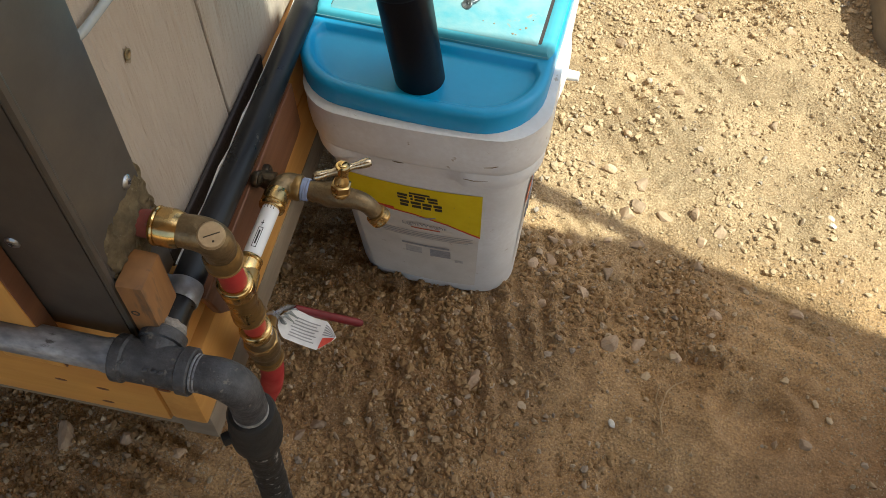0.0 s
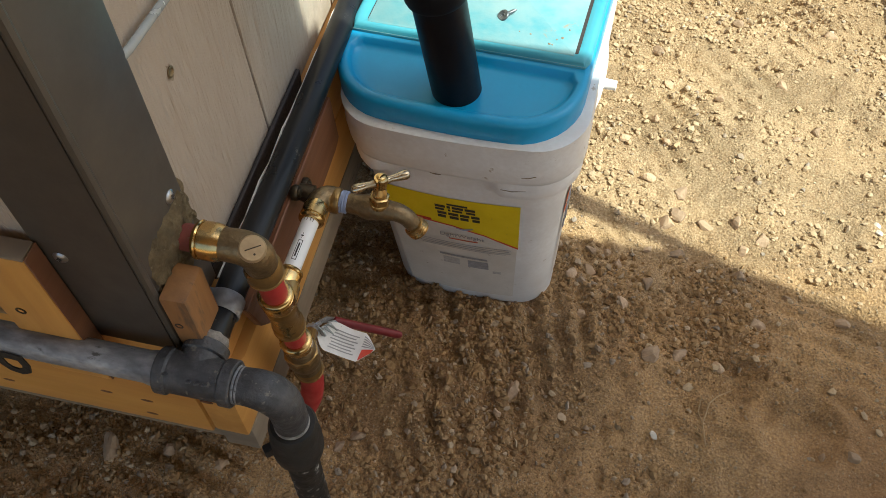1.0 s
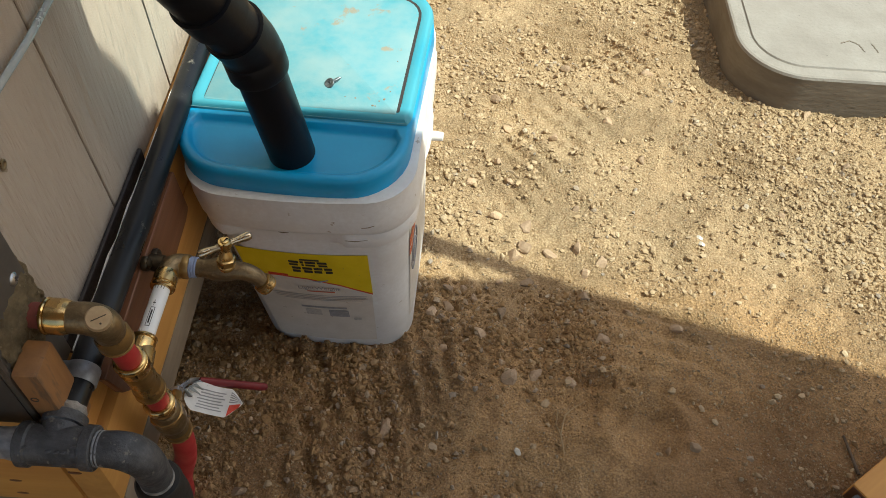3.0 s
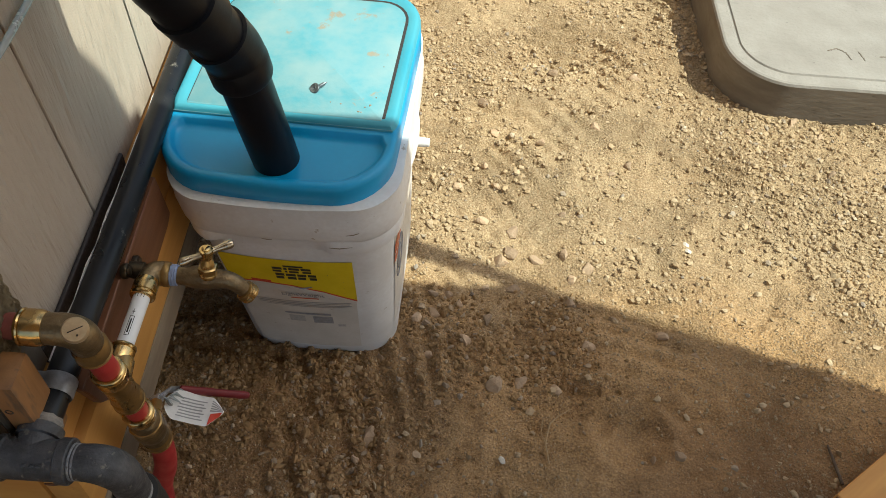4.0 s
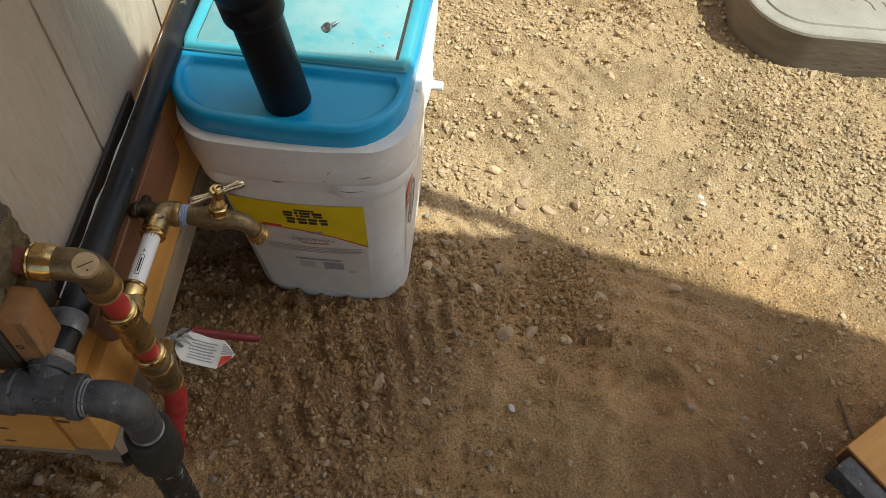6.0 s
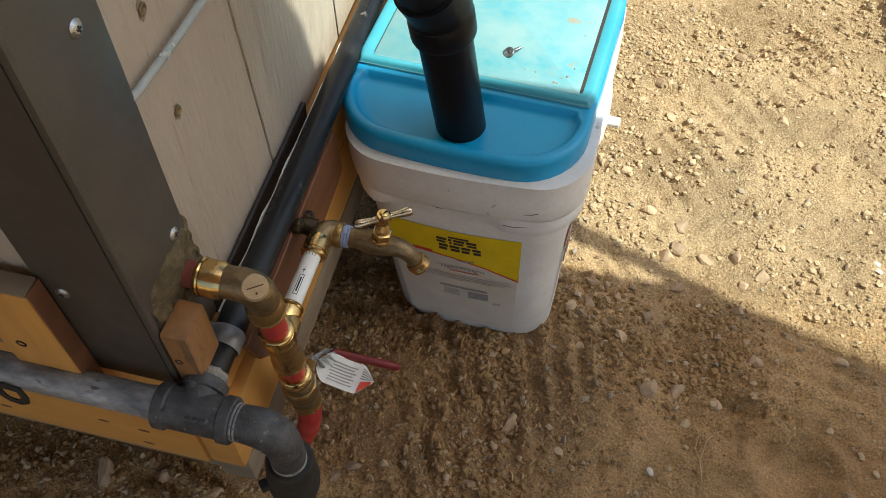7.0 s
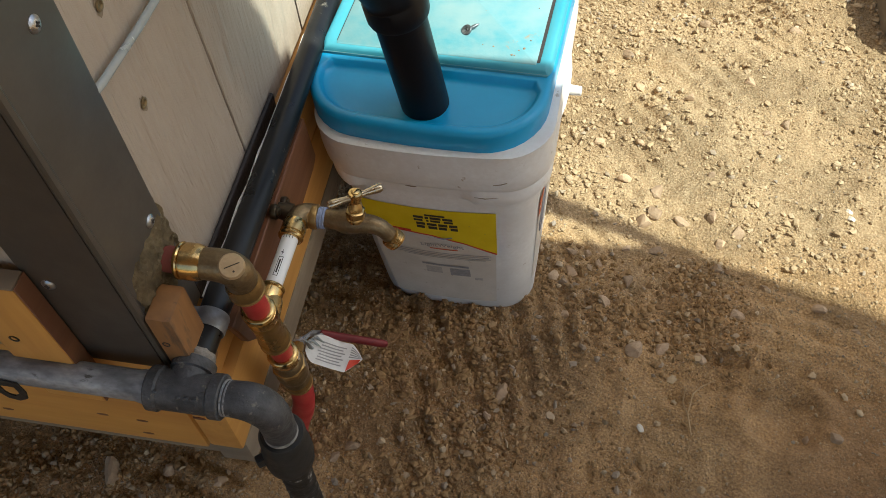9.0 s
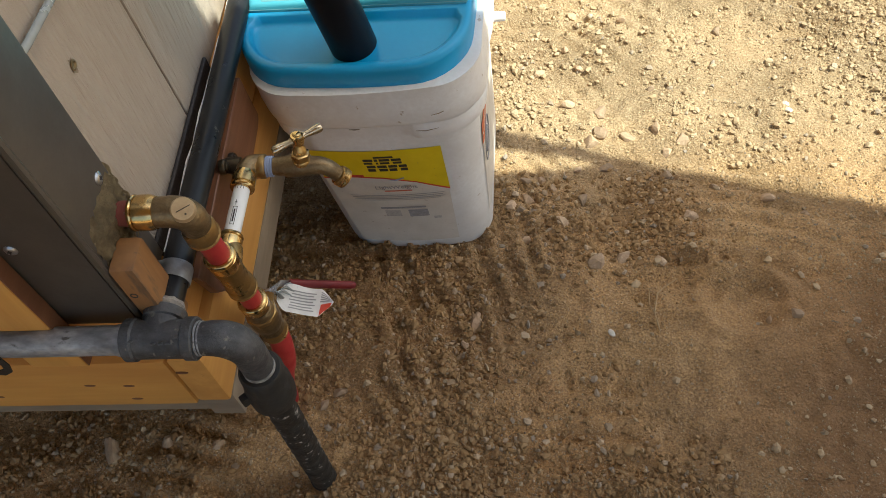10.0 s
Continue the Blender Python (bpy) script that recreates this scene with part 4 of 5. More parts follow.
def make_riser():
    r = thing("water_riser", "brass push-fit elbow, tee and ball valve on red pipe", "plumbing")
    sy, sz = 0.0455, 0.4485
    bm = bmesh.new()
    lathe(bm, (-0.02, sy, sz), (1, 0, 0), [(0, 0.0100), (0.05, 0.0100)], 24)
    part("pipe", bm, M["red_dusty"], r, "dusty dull red pipe stub")
    elbow = bmesh.new()
    path = [(0.030, sy, sz), (0.036, sy, sz)] + bend((0.041, sy, sz), (0.0605, sy, sz + 0.002), tuple(on_line(0.428)), 10) + [tuple(on_line(0.420))]
    sweep(elbow, path, [0.0118, 0.0120] + [0.0122 + 0.0006 * math.sin(math.pi * i / 10) for i in range(11)] + [0.0118], 28)
    eb = part("elbow", elbow, M["brass_dull"], r, "dull cast brass elbow")
    part("collar", push_socket((0.0155, sy, sz), (1, 0, 0), 0.0132, 0.020), M["brass_bright"], eb, "polished brass collar")
    part("collar", push_socket(on_line(0.4065), -DOWN, 0.0132, 0.019), M["brass"], eb, "brass collar")
    face_at, face_way = Vector((0.0585, 0.0420, 0.4545)), Vector((0.30, -0.42, 0.85)).normalized()
    bm = bmesh.new()
    lathe(bm, face_at, face_way, [(0, 0.0098), (0.0050, 0.0092), (0.0062, 0.0084), (0.0064, 0.0)], 24, False)
    part("cast_face", bm, M["brass_face"], eb, "flat pale casting face")
    u, v = frame_of(face_way)
    bm = bmesh.new()
    lathe(bm, face_at + face_way * 0.0063 - u * 0.0062, u, [(0, 0.0002), (0.0004, 0.00045), (0.0112, 0.00045), (0.0116, 0.0002)], 6)
    part("cast_line", bm, M["ear_dark"], eb, "dark score line")
    bm = bmesh.new()
    lathe(bm, face_at + face_way * 0.0060 + v * 0.0045, face_way, [(0, 0.0009), (0.0008, 0.0008)], 8)
    part("cast_dot", bm, M["ear_dark"], eb)

    def red_piece(z0, z1, rad=0.0101):
        b = bmesh.new()
        lathe(b, on_line(z0), DOWN, [(0, rad), ((z0 - z1) / -DOWN.z, rad)], 24)
        return part("pipe", b, M["red"], r, "bright red plastic pipe")

    red_piece(0.412, 0.362)
    # tee: two sockets, a plain body, and the side outlet towards the tap
    bm = bmesh.new()
    lathe(bm, on_line(0.354), DOWN, [(0, 0.0126), (0.004, 0.0132), (0.010, 0.0126), (0.030, 0.0124), (0.036, 0.0130)], 28)
    tb = part("tee", bm, M["brass"], r, "brass push-fit tee")
    part("socket", push_socket(on_line(0.3735), DOWN, 0.0130, 0.020), M["brass_bright"], tb, "polished brass socket")
    part("socket", push_socket(on_line(0.3015), -DOWN, 0.0130, 0.018), M["brass"], tb, "brass socket")
    bm = bmesh.new()
    lathe(bm, on_line(0.343), (-0.10, 1, 0.02), [(0, 0.0105), (0.022, 0.0105), (0.024, 0.0098)], 24)
    part("outlet", bm, M["brass"], tb, "side outlet of the tee")
    red_piece(0.306, 0.264)
    # ball valve
    bm = bmesh.new()
    lathe(bm, on_line(0.262), DOWN, [(0, 0.0128), (0.006, 0.0122), (0.008, 0.0138), (0.018, 0.0146), (0.026, 0.0160), (0.036, 0.0160), (0.044, 0.0144), (0.050, 0.0124), (0.056, 0.0136), (0.062, 0.0130)], 30)
    vb = part("ball_valve", bm, M["brass_dull"], r, "dull brass ball valve body")
    part("socket", push_socket(on_line(0.2765), DOWN, 0.0134, 0.018), M["brass_bright"], vb, "polished brass socket")
    part("socket", push_socket(on_line(0.1900), -DOWN, 0.0134, 0.018), M["brass"], vb, "brass socket")
    bm = bmesh.new()
    lathe(bm, on_line(0.2475), DOWN, [(0, 0.0150), (0.001, 0.0164), (0.007, 0.0164), (0.008, 0.0150)], 8)
    part("hex_nut", bm, M["brass"], vb, "eight-sided body nut")
    # lower pipe bends back to the foot of the wall
    p = on_line(0.195)
    low = [p, p + DOWN * 0.010] + bend(p + DOWN * 0.016, (0.0490, 0.0835, 0.125), (0.0340, 0.0850, 0.085), 8) + [(0.0250, 0.0855, 0.05), (0.0190, 0.0860, 0.0), (0.0170, 0.0860, -0.03)]
    bm = bmesh.new()
    sweep(bm, low, 0.0118, 24)
    part("pipe", bm, M["red"], r, "bright red plastic pipe bending into the soil")
    # stem, lever and grip
    c = on_line(0.226)
    nut = Vector((0.0475, 0.1130, 0.2130))
    out = (nut - c).normalized()
    bm = bmesh.new()
    lathe(bm, c + out * 0.010, out, [(0, 0.0095), (0.010, 0.0090), (0.011, 0.0062), (0.026, 0.0060)], 20)
    part("stem", bm, M["brass"], vb, "brass valve stem")
    bm = bmesh.new()
    lathe(bm, nut - out * 0.006, out, [(0, 0.0052), (0.0005, 0.0066), (0.0060, 0.0066), (0.0066, 0.0054), (0.0068, 0.0034), (0.0092, 0.0032), (0.0096, 0.002)], 6)
    part("stem_nut", bm, M["zinc"], vb, "shiny steel stem nut")
    g0, g1 = Vector((0.0600, 0.1340, 0.1965)), Vector((0.1270, 0.1480, 0.1650))
    bm = bmesh.new()
    sweep(bm, [nut - out * 0.002 - Vector((0.010, 0.002, 0)), nut - out * 0.002, nut.lerp(g0, 0.5) + Vector((0.002, 0.003, 0.004)), g0, g0.lerp(g1, 0.2)], [0.0055, 0.0075, 0.0052, 0.0048, 0.0045], 10, wide=0.3)
    part("lever", bm, M["zinc"], vb, "flat steel lever")
    bm = bmesh.new()
    sweep(bm, [g0.lerp(g1, k) for k in (0.0, 0.03, 0.5, 0.92, 0.98, 1.0)], [0.0028, 0.0056, 0.0054, 0.0056, 0.0046, 0.0024], 14, wide=0.7)
    part("grip", bm, M["red_grip"], vb, "dark red rubber grip")
    return r


make_riser()


def make_tag():
    t = thing("paper_tag", "crumpled white printed care tag hanging from the valve", "tag")
    o, u, v = Vector((0.0500, 0.1010, 0.196)), Vector((0.0430, 0.0050, -0.0250)), Vector((0.0030, 0.0300, 0.0060))
    nrm = u.cross(v).normalized()
    low = lambda a: 0.35 * max(0, 1 - a / 0.25) ** 2 + (0.50 * max(0, (a - 0.95) / 0.27))
    high = lambda a: 1.0 - 0.3 * max(0, 1 - a / 0.25) ** 2 - (0.38 * max(0, (a - 0.95) / 0.27))

    def sheet(a0, a1, b0, b1, lift, name, mat, label="", n=10, k=6):
        bm = bmesh.new()
        rows = []
        for i in range(n + 1):
            a = a0 + (a1 - a0) * i / n
            row = []
            for q in range(k + 1):
                b = b0 + (b1 - b0) * q / k
                bb = low(a) + (high(a) - low(a)) * b
                row.append(bm.verts.new(o + u * a + v * bb + nrm * (lift + 0.0022 * math.sin(a * 7) * (0.4 + b) + 0.002 * math.cos(b * 5 + a * 3))))
            rows.append(row)
        for r0, r1 in zip(rows, rows[1:]):
            for q in range(k):
                bm.faces.new((r0[q], r1[q], r1[q + 1], r0[q + 1]))
        return part(name, bm, M[mat], t, label)

    sheet(0.0, 1.22, 0.0, 1.0, 0.0, "paper", "tag_paper", n=26, k=12)
    sheet(0.96, 1.18, 0.02, 0.42, 0.0006, "corner_print", "ink_red", "red printed corner")
    for k in range(5):
        b0 = 0.50 + 0.085 * k
        sheet(0.93, 1.19, b0, b0 + 0.045, 0.0006, "stripe", "ink_grey", n=6, k=1)
    for k in range(7):
        b0 = 0.16 + 0.1 * k
        sheet(0.26 + 0.02 * (k % 3), 0.84 - 0.05 * (k % 2), b0, b0 + 0.04, 0.0006, "print_line", "ink_grey", n=10, k=1)
    # the clear sleeve's twisted neck, held by the lever's nut
    neck = bmesh.new()
    ring = [o + u * 0.10 + v * 0.5, o + u * 0.0 + v * 0.62 + Vector((0, 0, 0.003)), o - u * 0.08 + v * 0.60 + Vector((0, 0, 0.010)), Vector((0.0470, 0.1165, 0.2130))]
    sweep(neck, ring, [0.0085, 0.0060, 0.0030, 0.0024], 12, wide=0.25)
    part("sleeve_neck", neck, M["clear"], t, "twisted neck of clear plastic")
    for k in range(3):
        bm = bmesh.new()
        q = o + u * (0.02 + 0.05 * k) + v * (0.55 + 0.16 * k)
        sweep(bm, [q + Vector((0, 0, 0.004)), q + u * 0.12 + v * 0.10 + Vector((0, 0, 0.006 - 0.001 * k)), q + u * 0.30 + v * 0.02 + Vector((0, 0, 0.003))], [0.0008, 0.0026, 0.0006], 8, wide=0.4)
        part("fold", bm, M["clear"], t, "bright fold in the plastic")
    bm = bmesh.new()
    lathe(bm, o + u * 0.26 + v * 0.93 + Vector((0, 0, 0.0025)), u.cross(v), [(0, 0.0016), (0.0006, 0.0016), (0.0006, 0.0010)], 12)
    part("eyelet", bm, M["ink"], t, "punched hole")
    return t


make_tag()


def make_branch():
    b = thing("white_branch_pipe", "white plastic branch pipe with brass push-fit ends", "plumbing")
    p0, p1 = Vector((0.0512, 0.072, 0.3440)), Vector((0.0535, 0.163, 0.3450))
    d = (p1 - p0).normalized()
    part("socket", push_socket(p0 + d * 0.0240, -d, 0.0100, 0.019), M["brass_bright"], b, "polished brass socket")
    bm = bmesh.new()
    lathe(bm, p0, d, [(0.015, 0.0076), (0.080, 0.0076)], 24)
    tube = part("tube", bm, M["pex_white"], b)
    side = d.cross(Vector((0, 0, 1))).normalized()
    up = side.cross(d).normalized()

    def mark(s0, s1, a0, a1, name="print_bar"):
        bm = bmesh.new()
        rows = [[bm.verts.new(p0 + d * q + (side * math.sin(radians(a)) + up * math.cos(radians(a))) * 0.00775) for a in (a0, (a0 + a1) / 2, a1)] for q in (s0, s1)]
        for i in range(2):
            bm.faces.new((rows[0][i], rows[0][i + 1], rows[1][i + 1], rows[1][i]))
        part(name, bm, M["ink"], tube)

    # printed maker's panel: an outlined box with a bar inside, and a small cross
    for q in ((0.030, 0.0306, -8, 22), (0.0494, 0.050, -8, 22), (0.030, 0.050, -8, -4), (0.030, 0.050, 18, 22), (0.033, 0.047, 2, 12)):
        mark(*q)
    mark(0.0515, 0.0575, 4, 7)
    mark(0.0540, 0.0550, -4, 14)
    for a in (-30, -10, 12, 30):
        mark(0.0705, 0.0740, a, a + 4, "depth_mark")
    part("socket", push_socket(p1 - d * 0.0175, d, 0.0104, 0.020), M["brass_bright"], b, "polished brass socket")
    # drop-ear elbow
    c = p1 + d * 0.004
    bm = bmesh.new()
    sweep(bm, [c - d * 0.006] + bend(c - d * 0.002, c + d * 0.010, c + Vector((0.010, 0.0110, -0.003)), 8) + [c + Vector((0.013, 0.0112, -0.004))], [0.0098] * 10 + [0.0104], 22)
    e = part("drop_ear_elbow", bm, M["brass_dull"], b, "dull brass drop-ear elbow screwed to the board")
    bm = bmesh.new()
    sweep(bm, [(0.0325, 0.176, 0.345), (0.0360, 0.1765, 0.344), (0.046, 0.176, 0.342)], [0.0075, 0.0080, 0.0095], 16)
    part("back_plate", bm, M["ear_dark"], e, "dark cast back of the elbow")
    for y, z in ((0.1700, 0.3500), (0.1915, 0.3340)):
        bm = bmesh.new()
        lathe(bm, (0.0308, y, z), (1, 0, 0.1), [(0, 0.0072), (0.004, 0.0074), (0.0056, 0.0064), (0.0056, 0.0044), (0.0068, 0.0042), (0.0076, 0.0028)], 18)
        part("ear", bm, M["ear_dark"], e, "dark round screw ear")
    return b


make_branch()


def make_tap():
    t = thing("hose_tap", "brass hose bib tap with a two-arm lever handle", "tap")
    d = Vector((1.0, 0.012, -0.04)).normalized()
    c = Vector((0.0600, 0.1765, 0.3405))
    bm = bmesh.new()
    lathe(bm, c, d, [(0, 0.0096), (0.0005, 0.0113), (0.0022, 0.0118), (0.0034, 0.0112), (0.0042, 0.0112), (0.0054, 0.0118), (0.0098, 0.0119), (0.0108, 0.0112), (0.0112, 0.0098)], 26)
    part("union", bm, M["brass"], t, "brass union")
    bm = bmesh.new()
    lathe(bm, c + d * 0.0108, d, [(0, 0.0098), (0.001, 0.0104), (0.0022, 0.0100), (0.0034, 0.0105), (0.0046, 0.0100), (0.0058, 0.0104), (0.0070, 0.0096)], 22)
    for q in bm.verts:
        q.co += Vector((noise.noise(q.co * 420), noise.noise(q.co * 430), noise.noise(q.co * 410))) * 0.0007
    part("seal", bm, M["blue_seal"], t, "smeared blue thread sealant")
    a = c + d * 0.0175
    tip = Vector((0.1400, 0.1770, 0.3190))
    way = Vector((0.62, -0.02, -0.78)).normalized()
    body = bmesh.new()
    path = [a, a + d * 0.004, a + d * 0.010, a + d * 0.018, a + d * 0.027, a + d * 0.034] + bend(a + d * 0.039, a + d * 0.052 + Vector((0, 0, 0.001)), tip - way * 0.006, 8) + [tip]
    sweep(body, path, [0.0086, 0.0090, 0.0094, 0.0116, 0.0110, 0.0096] + [0.0090 - 0.0002 * k for k in range(9)] + [0.0080], 24)
    bd = part("body", body, M["brass_dull"], t, "dull cast brass body and spout")
    bm = bmesh.new()
    lathe(bm, tip - way * 0.006, way, [(0, 0.0080), (0.0008, 0.0098), (0.0018, 0.0092), (0.0030, 0.0103), (0.0042, 0.0094), (0.0054, 0.0103), (0.0066, 0.0094), (0.0078, 0.0102), (0.0098, 0.0098), (0.0098, 0.0074), (0.004, 0.0070)], 26)
    part("hose_thread", bm, M["brass"], bd, "threaded hose outlet")
    h0 = Vector((0.1085, 0.1800, 0.3735))
    b0 = a + d * 0.0285 + Vector((0, 0, 0.006))
    up = (h0 - b0).normalized()
    reach = (h0 - b0).length
    bm = bmesh.new()
    lathe(bm, b0, up, [(0, 0.0088), (0.003, 0.0090), (0.0045, 0.0082)], 20)
    lathe(bm, b0 + up * 0.004, up, [(0, 0.0084), (0.0006, 0.0090), (0.0072, 0.0090), (0.0080, 0.0078)], 6)
    lathe(bm, b0 + up * 0.0118, up, [(0, 0.0066), (0.006, 0.0060), (0.0085, 0.0040), (reach - 0.010, 0.0040)], 16)
    part("bonnet", bm, M["brass_bright"], t, "hexagonal brass bonnet nut")
    arm = Vector((0.040, 0.0245, 0.0015)).normalized()
    bm = bmesh.new()
    lathe(bm, h0 - arm * 0.0255, arm, [(0, 0.0022), (0.0008, 0.0036), (0.003, 0.0044), (0.007, 0.0042), (0.016, 0.0029), (0.0205, 0.0036), (0.0255, 0.0052), (0.0305, 0.0036), (0.035, 0.0029), (0.044, 0.0042), (0.048, 0.0044), (0.0502, 0.0036), (0.051, 0.0022)], 16)
    h = part("handle", bm, M["lever"], t, "worn pale metal lever handle")
    bm = bmesh.new()
    lathe(bm, h0 - up * 0.0060, up, [(0, 0.0054), (0.008, 0.0064), (0.0105, 0.0060), (0.0110, 0.0040), (0.0126, 0.0038), (0.0134, 0.0022)], 16)
    part("hub", bm, M["brass_bright"], h, "handle hub with a small screw")
    return t


make_tap()


# ---- litter pail ----
PAIL = Matrix.Translation((0.177, 0.437, -0.006)) @ pose(0, 0, 0, 2.43, -3.1, -2.3)
W0, D0, W1, D1 = 0.200, 0.234, 0.230, 0.279        # pail's size at foot and rim
H_PAIL = 0.352


def pail_size(z):
    k = z / H_PAIL
    return W0 + (W1 - W0) * k, D0 + (D1 - D0) * k


def pail_front(x, z, lift=0.0006):
    """A point on the pail's front face."""
    w, d = pail_size(z)
    return Vector((x, -d / 2 - 0.010 * max(0, 1 - (2 * x / w) ** 2) - lift, z))


def pail_right(y, z, lift=0.0006):
    """A point on the pail's right side, round the front corner as well."""
    w, d = pail_size(z)
    r = 0.037
    over = min(max(0.0, -(d / 2 - r) - y), r * 0.98)
    out = math.sqrt(r * r - over * over)
    return Vector((w / 2 - r + out * (1 + lift / r), y - over * lift / r, z))


def decal(poly, name, mat, parent, label="", lift=0.0006, surf=None):
    bm = bmesh.new()
    f = surf or pail_front
    top, bottom = poly
    n = 12
    rows = []
    for k in range(n + 1):
        t = k / n
        row = []
        for line in (bottom, top):
            x = line[0][0] + (line[-1][0] - line[0][0]) * t
            i = min(int(t * (len(line) - 1)), len(line) - 2)
            q = t * (len(line) - 1) - i
            z = line[i][1] + (line[i + 1][1] - line[i][1]) * q
            row.append((x, z))
        rows.append([bm.verts.new(f(row[0][0] + (row[1][0] - row[0][0]) * j / 6, row[0][1] + (row[1][1] - row[0][1]) * j / 6, lift)) for j in range(7)])
    for a, b in zip(rows, rows[1:]):
        for j in range(6):
            bm.faces.new((a[j], b[j], b[j + 1], a[j + 1]))
    return part(name, bm, M[mat], parent, label)


def make_pail():
    p = thing("litter_pail", "tall white plastic litter pail with blue lid and yellow label", "pail")

    def L(z, grow=0.0, r=0.037, grip=0.0):
        w, d = pail_size(z)
        loop = ngon_loop(w + 2 * grow, d + 2 * grow, r + grow, 0.010, 8, edge=16)
        if grip:                    # the finger grips stand out at the corners only
            plain = ngon_loop(w, d, r, 0.010, 8, edge=16)
            keep = [min(1.0, max(0.0, (x - 0.034) / 0.012)) + min(1.0, max(0.0, (-0.074 - x) / 0.014)) if y < 0 else 1.0 for x, y in plain]
            loop = [(a[0] + (b[0] - a[0]) * k * grip, a[1] + (b[1] - a[1]) * k * grip) for a, b, k in zip(plain, loop, keep)]
        return (loop, z)

    bm = bmesh.new()
    loft(bm, [L(0.0, -0.010), L(0.003, -0.003), L(0.010, 0), L(0.10, 0), L(0.20, 0), L(0.268, 0.0003), L(0.2695, 0.0050, grip=0.8), L(0.2715, 0.0084, grip=1.0), L(0.2745, 0.0092, grip=1.0), L(0.290, 0.0088, grip=1.0), L(0.2925, 0.0070, grip=1.0),
              L(0.2945, 0.0066, grip=1.0), L(0.2965, 0.0070), L(0.2990, 0.0098), L(0.303, 0.0106), L(0.326, 0.0104), L(0.333, 0.0088), L(0.354, 0.0084)])
    part("body", bm, M["pail"], p)
    for pts in (((0.047, 0.2862), (0.058, 0.2845), (0.072, 0.2868)), ((0.030, 0.2905), (0.034, 0.2885), (0.041, 0.2880)), ((0.068, 0.312), (0.076, 0.3135), (0.082, 0.316)), ((-0.028, 0.2845), (-0.022, 0.2840), (-0.016, 0.2846))):
        bm = bmesh.new()
        grow = 0.0094 if pts[0][1] < 0.3 and pts[0][0] > 0.04 else 0.0112 if pts[0][1] > 0.3 else 0.0006
        sweep(bm, [pail_front(x, z, grow) for x, z in pts], [0.0003, 0.0007, 0.0003], 6)
        part("scuff", bm, M["wood_grey"], p, "dark scuff in the plastic")
    # lid
    W, D = 0.245, 0.292
    y0 = -0.062
    TURN = Matrix.Translation((-0.004, 0.0, 0)) @ Matrix.Rotation(radians(-2.6), 4, "Z")

    def LL(ins, z):
        return (ngon_loop(W - 2 * ins, D - 2 * ins, 0.056 - ins * 0.6, 0.009 - ins * 0.15, 8, 0, 0.006), z)

    def pocket(ins, z, back):
        """The tray's outline: the lid's front curve, closed by a straight back edge."""
        loop = []
        for x, y in LL(ins, z)[0]:
            if y > back - 0.006:
                lim = W / 2 - ins
                x = max(-lim, min(lim, x))
                k = min(1.0, (y - back + 0.006) / 0.010)
                x = math.copysign(min(abs(x), lim - 0.006 * k * k), x)
                y = min(y, back - 0.006 + 0.006 * k)
            loop.append((x, y))
        return (loop, z)

    bm = bmesh.new()
    loft(bm, [LL(0.002, 0.351), LL(0.0, 0.353), LL(0.0003, 0.3735), LL(0.0012, 0.3772), LL(0.0030, 0.3790), LL(0.0050, 0.3796), LL(0.0066, 0.3796), pocket(0.0082, 0.3793, y0 - 0.0050), pocket(0.0098, 0.3780, y0 - 0.0066),
              pocket(0.0116, 0.3730, y0 - 0.0085), pocket(0.0134, 0.3702, y0 - 0.0105), pocket(0.0190, 0.3694, y0 - 0.0150)], True, True)
    bmesh.ops.remove_doubles(bm, verts=bm.verts[:], dist=0.0002)
    bm.transform(TURN)
    lid = part("lid", bm, M["lid_blue"], p, "blue plastic snap-on lid with a front tray", 50)

    # raised flap behind the tray
    def flap_loop(ins, z):
        lp = ngon_loop(W - 0.006 - 2 * ins, D / 2 + 0.012 - y0 - 2 * ins, 0.05 - ins * 0.6, 0.0, 8, 0, (D / 2 + 0.010 + y0) / 2)
        ylo = y0 + ins
        h = []
        for x, y in lp:
            if y < y0 + 0.06:      # square front corners
                sx = 1 if x > 0 else -1
                edge = (W / 2 - 0.003 - ins)
                k = min(1.0, abs(x) / (edge - 0.045))
                if k >= 1.0:
                    x = sx * (edge - 0.004 * max(0, 1 - (y - ylo) / 0.01))
                y = max(ylo, min(y, y0 + 0.06)) if k >= 1.0 else ylo
            h.append((x, y))
        return (h, z)
    bm = bmesh.new()
    loft(bm, [flap_loop(-0.0010, 0.3655), flap_loop(-0.0008, 0.3812), flap_loop(0.0, 0.3822), flap_loop(0.0006, 0.3848), flap_loop(0.0020, 0.3868), flap_loop(0.0045, 0.3877), flap_loop(0.0105, 0.3877), flap_loop(0.0125, 0.3866)], True, True)
    bm.transform(TURN)
    flap = part("flap", bm, M["lid_flap"], lid, "raised sun-bleached blue hinged flap", 50)
    bm = bmesh.new()
    sweep(bm, [(x, y0 - 0.0012, 0.3828) for x in (-0.117, -0.06, 0.0, 0.06, 0.1165)], 0.0003, 6)
    bm.transform(TURN)
    part("edge_line", bm, M["lid_panel"], lid, "thin pale line along the flap's edge")
